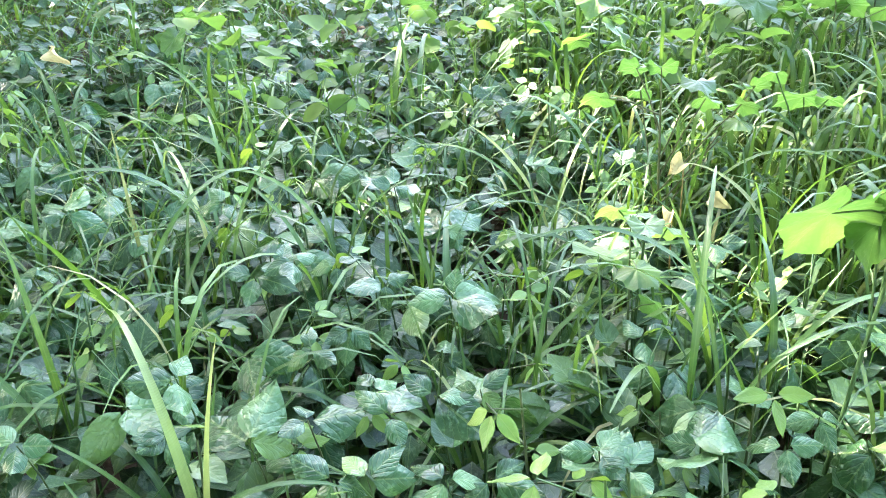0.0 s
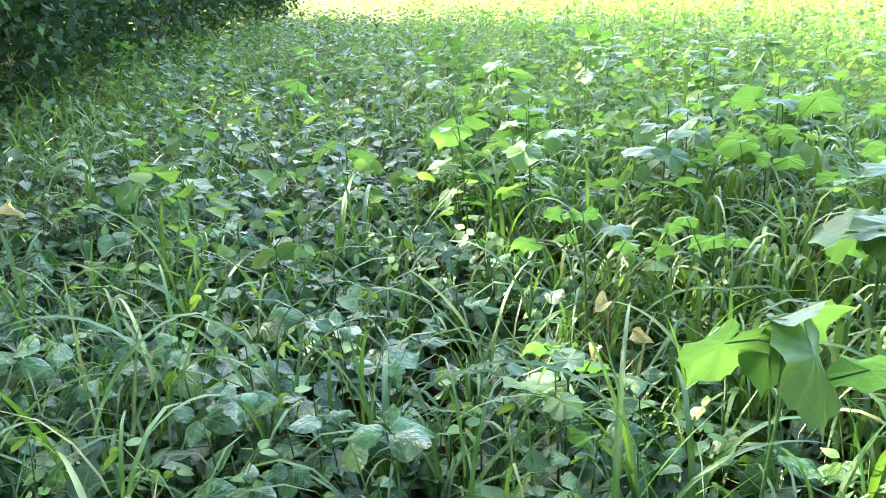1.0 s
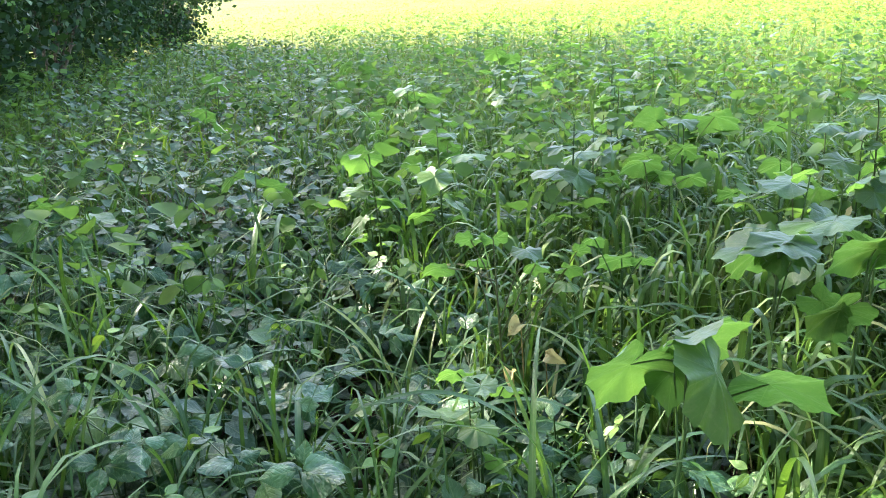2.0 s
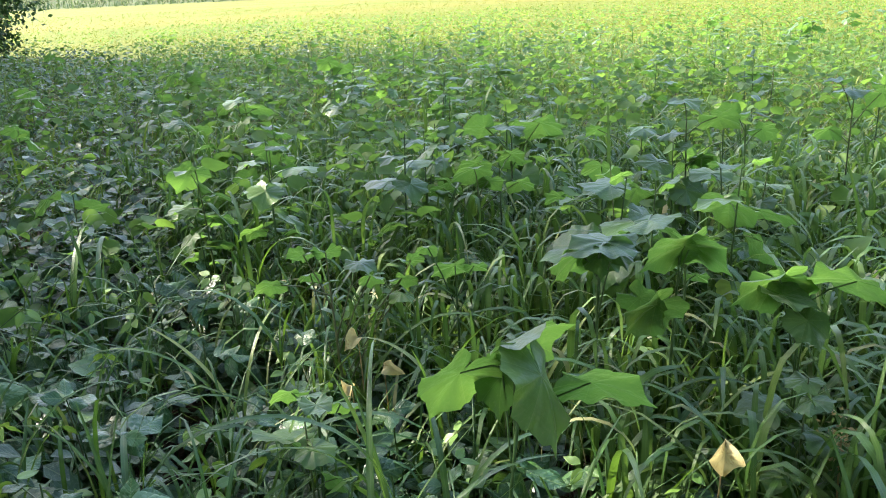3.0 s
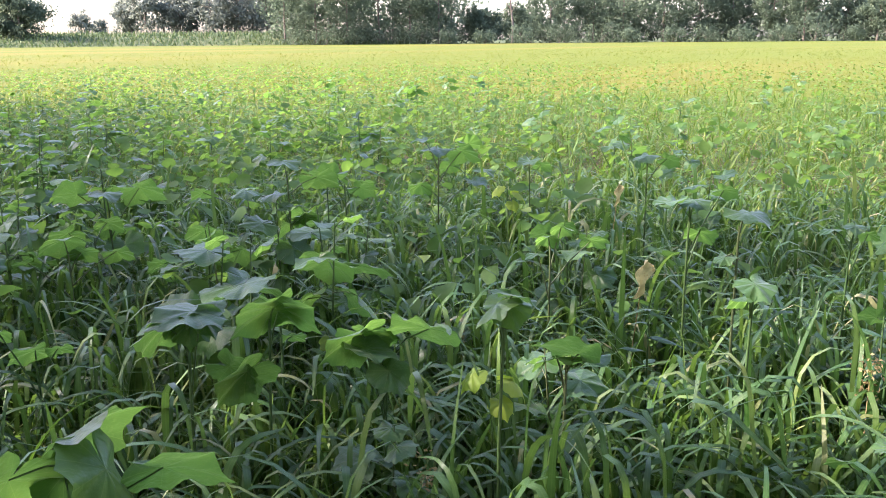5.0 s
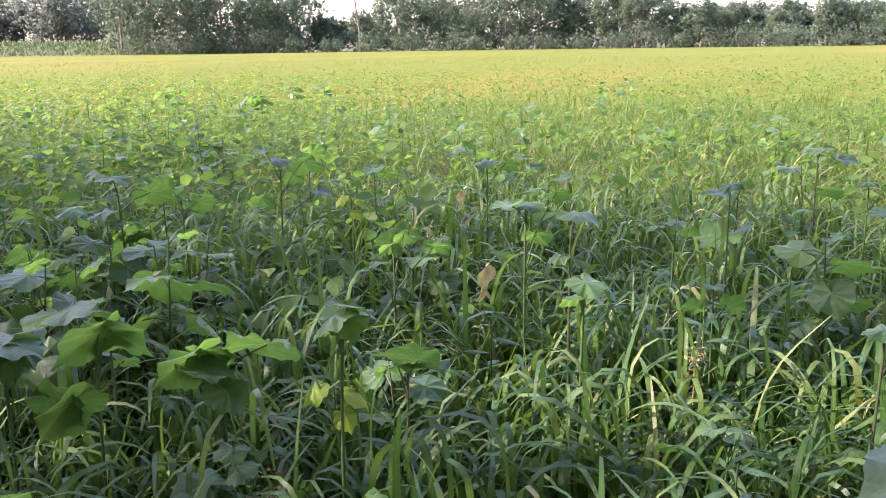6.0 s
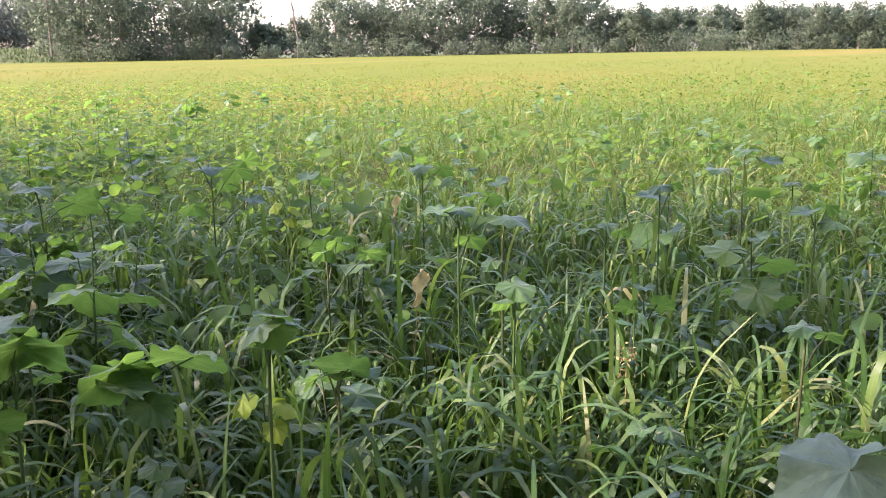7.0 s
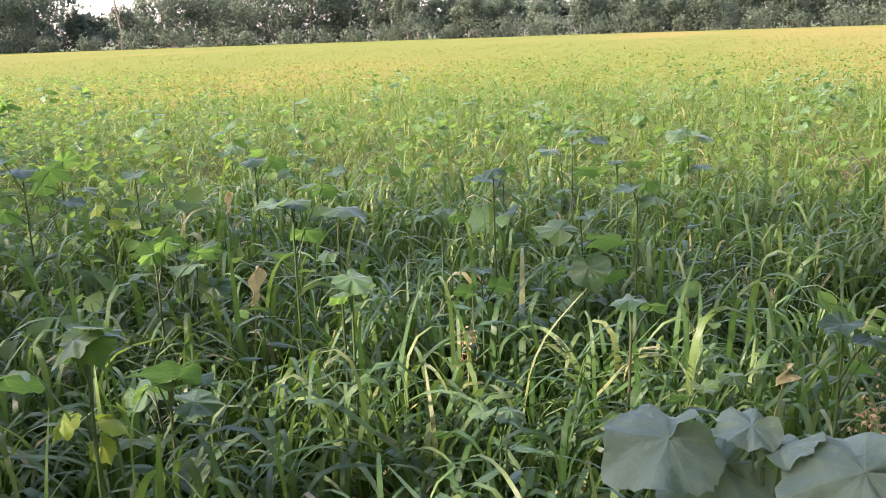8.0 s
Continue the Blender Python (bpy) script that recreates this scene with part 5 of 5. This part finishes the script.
hanging_leaf(0.64, 2.00, 0.58, (0.5, -0.6, -0.3), 0.06, "pale cream withered leaf in the sun", DEAD[1], YELLOWED)
hanging_leaf(0.60, 2.12, 0.62, (-0.6, -0.4, -0.2), 0.055, "pale cream withered leaf in the sun", DEAD[0], YELLOWED)
hanging_leaf(0.54, 1.97, 0.55, (-0.4, -0.7, -0.2), 0.05, "pale cream withered leaf in the sun", DEAD[1], YELLOWED)
hanging_leaf(2.41, -0.20, 0.78, (-0.6, 0.1, -0.4), 0.06, "brown-edged yellow withered leaf in the grass", DEAD[1], YELLOWED)
hanging_leaf(3.24, 1.98, 0.96, (-0.3, -0.2, -0.9), 0.09, "brown-spotted yellow withered leaf on a weed", DEAD[2], YELLOWED)


def fading_plant(x, y, z):
    """A small velvetleaf whose leaves turn yellow."""
    ob = tagged(new("velvetleaf_plant"), "small weed with yellowing heart-shaped leaves", "plant", "velvetleaf weeds in the grass")
    ob.matrix_basis = pose(x, y, 0)
    tubes = [([(0, 0, -0.02), (0.01, 0, z * 0.5), (0, 0, z)], [0.004, 0.0035, 0.002], 5)]
    for k, (a, size) in enumerate(((2.9, 0.050), (5.6, 0.062), (4.4, 0.044))):
        e = Vector((0.05 * math.cos(a), 0.05 * math.sin(a), z + 0.01 - 0.03 * k))
        tubes.append(([(0, 0, z - 0.03 * (k + 1)), e], [0.002, 0.0015], 4))
        part("leaf", HEART_FADED[k % 2], FADED, ob, "yellow-green leaf", frame_of(e, (math.cos(a), math.sin(a), -0.6), (0.5 * math.cos(a), 0.5 * math.sin(a), 0.8), size))
    part("stem", tubes_mesh("stem", tubes), STALK, ob, "thin green stalk")


fading_plant(1.58, 1.13, 0.82)
fading_plant(2.95, 2.35, 0.93)


def seed_head(x, y, z):
    ob = tagged(new("dry_seed_head"), "dry brown ragged seed head on a thin stalk", "plant")
    ob.matrix_basis = pose(x, y, 0)
    rng = np.random.default_rng(int(x * 100))
    part("stalk", tubes_mesh("stalk", [([(0, 0, -0.02), (0.01, 0, z * 0.5), (0, 0, z)], [0.003, 0.0025, 0.002], 5)]), DRY, ob)
    c = rng.normal(size=(90, 3)) * np.array([0.018, 0.018, 0.03]) + np.array([0, 0, z])
    tagged(part("head", leaf_cloud("head", c, 0.014, rng, 0.5), DRY, ob), kind="stuff")


seed_head(1.39, 1.14, 0.62)
seed_head(2.44, 0.62, 0.72)
seed_head(2.0, -0.35, 0.85)


# ---- the mass of grass and leaves ----
mass = np.random.default_rng(33)


def tufts(n, culms, per, r0, r1, power, az0, az1, keep, height, width, segs, across, spread, grow=0.0, lift=0.0, stiff=0.6, lean=(0.08, 0.36), reach=(0.5, 0.95), sink=0.45, first=0.35, hooked=False):
    """Tufts of grass: upright culms, and long leaves that leave them on the way up and arch over until their tips hang."""
    p, r = scatter(mass, n, r0, r1, power, az0, az1)
    ok = mass.uniform(size=n) < keep(p)
    p, r = p[ok], r[ok]
    tall = mass.uniform(0.75, 1.15, len(p))
    stem = np.repeat(p, culms, 0)
    rs = np.repeat(r, culms)
    ms = len(stem)
    stem[:, :2] += mass.normal(0, spread, (ms, 2)) * (1 + grow * rs[:, None])
    stem[:, 2] += -0.02 + lift * 0.55 * np.clip((rs - 14) / 36, 0, 1)
    low = 1 - sink * np.clip((rs - 11) / 25, 0, 1)
    h = height * np.repeat(tall, culms) * mass.uniform(0.7, 1.05, ms) * low
    turn = mass.uniform(0, 6.28, ms)
    tip = mass.gamma(2.0, 0.05, ms)
    leaf = np.repeat(stem, per, 0)
    m = len(leaf)
    q = mass.uniform(first, 1.0, m)
    hh = np.repeat(h, per)
    leaf[:, 0] += np.cos(np.repeat(turn, per)) * np.sin(np.repeat(tip, per)) * q * hh
    leaf[:, 1] += np.sin(np.repeat(turn, per)) * np.sin(np.repeat(tip, per)) * q * hh
    leaf[:, 2] += q * hh
    rl = np.repeat(rs, per)
    ln = height * mass.uniform(reach[0], reach[1], m) * np.repeat(low, per)
    over = np.where(mass.uniform(size=m) < 0.05, mass.uniform(0.3, 1.0, m), mass.normal(2.45, 0.4, m))
    upright = mass.uniform(size=m) < stiff
    return blades("grass", np.concatenate([stem, leaf]), np.concatenate([turn, mass.uniform(0, 6.28, m)]), np.concatenate([tip, np.where(upright, mass.uniform(0.02, 0.20, m), mass.uniform(lean[0], lean[1], m))]),
                  np.concatenate([mass.uniform(0.0, 0.3, ms), over]), np.concatenate([h, ln]),
                  np.concatenate([np.full(ms, width * 0.4), width * mass.uniform(0.55, 1.35, m)]) * (1 + grow * np.concatenate([rs, rl])), segs, across=across,
                  twist=np.concatenate([0 * turn, mass.normal(0, 0.3, m)]), curl=np.concatenate([0 * turn + 1.5, np.where(upright, mass.uniform(1.6, 2.8, m), mass.uniform(1.0, 1.6, m))]),
                  knee=np.concatenate([0 * turn, np.where(upright, mass.uniform(0.05, 0.42, m), 0)]) if hooked else None)


def reaches(p):
    return np.hypot(p[:, 0], p[:, 1])


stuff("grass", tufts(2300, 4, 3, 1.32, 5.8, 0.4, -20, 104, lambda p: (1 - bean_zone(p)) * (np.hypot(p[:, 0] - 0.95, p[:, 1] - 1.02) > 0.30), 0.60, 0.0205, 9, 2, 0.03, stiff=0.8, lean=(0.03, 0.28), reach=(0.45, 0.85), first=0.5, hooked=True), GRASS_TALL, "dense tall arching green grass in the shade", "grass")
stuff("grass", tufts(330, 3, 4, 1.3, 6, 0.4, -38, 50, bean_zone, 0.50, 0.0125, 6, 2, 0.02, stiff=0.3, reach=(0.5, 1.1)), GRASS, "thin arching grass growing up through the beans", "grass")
stuff("grass", tufts(6200, 2, 4, 5, 19, -0.2, -30, 104, lambda p: 1 - 0.45 * bean_zone(p), 0.58, 0.0145, 5, 2, 0.06, 0.012, 0.65, 0.15, (0.15, 0.8), (0.5, 0.9)), GRASS_OUT_LIT, "dense tall green grass farther out in the field", "grass")
stuff("crop", tufts(9000, 1, 3, 13, 75, -0.9, -20, 108, lambda p: np.clip((reaches(p) - 12) / 8, 0, 1), 0.30, 0.016, 3, 2, 0.12, 0.012, 0.93, 0.0, (0.4, 1.2), (0.5, 0.9), 0.3, 0.8), FAR_CROP, "sunlit yellow-green crop reaching to the far trees", "crop")
stuff("grass", tufts(1900, 2, 4, 0.3, 9, 0.5, 102, 326, lambda p: p[:, 0] > -6, 0.5, 0.024, 2, 2, 0.06), GRASS, "tall green grass in the shade", "grass")


def leaf_mass(n, per, r0, r1, power, az0, az1, keep, z0, z1, size, segs, across, spread, grow=0.0, wide=0.8, tilt=(0.7, 2.2)):
    p, r = scatter(mass, n, r0, r1, power, az0, az1)
    ok = mass.uniform(size=n) < keep(p)
    p, r = p[ok], r[ok]
    top = mass.uniform(z0, z1, len(p))
    base = np.repeat(p, per, 0)
    rr = np.repeat(r, per)
    m = len(base)
    base[:, :2] += mass.normal(0, spread, (m, 2))
    base[:, 2] = np.repeat(top, per) * mass.uniform(0.55, 1.0, m)
    ln = size * mass.uniform(0.65, 1.2, m) * (1 + grow * rr)
    return blades("leaves", base, mass.uniform(0, 6.28, m), mass.uniform(tilt[0], tilt[1], m), mass.uniform(-0.2, 0.9, m), ln, ln * wide * mass.uniform(0.8, 1.15, m), segs, leaf_profile, across, 0.25, mass.normal(0, 0.35, m))


stuff("bean_leaves", leaf_mass(1700, 9, 0.6, 5, 0.4, -38, 100, lambda p: 0.25 + 0.75 * bean_zone(p), 0.25, 0.5, 0.092, 3, 3, 0.07), BEAN_STUFF, "low dark bean leaves filling the shade between stalks", "leaves")
stuff("bean_leaves", leaf_mass(2600, 10, 4, 22, -0.3, -34, 30, lambda p: np.clip(bean_zone(p) * 1.3, 0.1, 1), 0.4, 0.66, 0.085, 2, 3, 0.10, 0.01), BEAN_STUFF, "low dark bean crop with silvery leaves in the shade", "leaves")


def weedy(p):
    """Broad-leaved weeds crowd the grass ahead and thin out where the grass is purer."""
    a = np.degrees(np.arctan2(p[:, 0], p[:, 1]))
    return (1 - 0.75 * bean_zone(p)) * (0.22 + 0.78 * np.clip((58 - a) / 20, 0, 1))


stuff("velvetleaf_leaves", leaf_mass(1750, 6, 2.9, 9, 0.1, -18, 104, weedy, 0.55, 0.96, 0.082, 5, 3, 0.10, 0.0, 1.05, tilt=(0.6, 2.1)), VELVET_STUFF, "broad green weed leaves among the grass farther out", "leaves")
stuff("velvetleaf_leaves", leaf_mass(7600, 6, 8, 32, -0.6, -22, 104, lambda p: np.clip(weedy(p) + 0.15, 0, 1), 0.60, 0.94, 0.070, 2, 2, 0.12, 0.006, 0.95, tilt=(0.7, 2.0)), VELVET_STUFF, "broad green weed leaves closing over the field", "leaves")
stuff("weed_leaves", leaf_mass(9500, 5, 18, 95, -1.0, -18, 108, lambda p: 1 + 0 * p[:, 0], 0.56, 0.70, 0.055, 2, 2, 0.25, 0.006, 0.8, tilt=(1.0, 1.9)), FAR_CROP, "sunlit broad weed leaves out in the crop", "leaves")

# rough grass and corn on the bank beyond the field
p, r = scatter(mass, 9000, 196, 226, 1, -12, 42)
p[:, 2] = [ground_height(a, b) - 0.1 for a, b, c in p]
m = len(p)
stuff("bank_grass", blades("bank_grass", p, mass.uniform(0, 6.28, m), mass.uniform(0, 0.3, m), mass.uniform(0.2, 1.5, m), mass.uniform(0.5, 1.3, m), mass.uniform(0.2, 0.5, m), 2, across=2), BANK, "rough pale grass on the bank beyond the field", "grass")
p, r = scatter(mass, 5000, 250, 330, 1, -12, 36)
p[:, 2] = [ground_height(a, b) - 0.1 for a, b, c in p]
m = len(p)
stuff("corn", blades("corn", p, mass.uniform(0, 6.28, m), mass.uniform(0, 0.2, m), mass.uniform(0.2, 1.2, m), mass.uniform(1.6, 2.2, m), mass.uniform(0.3, 0.6, m), 2, across=2), BANK, "even green corn field on the rise behind the bank", "crop")
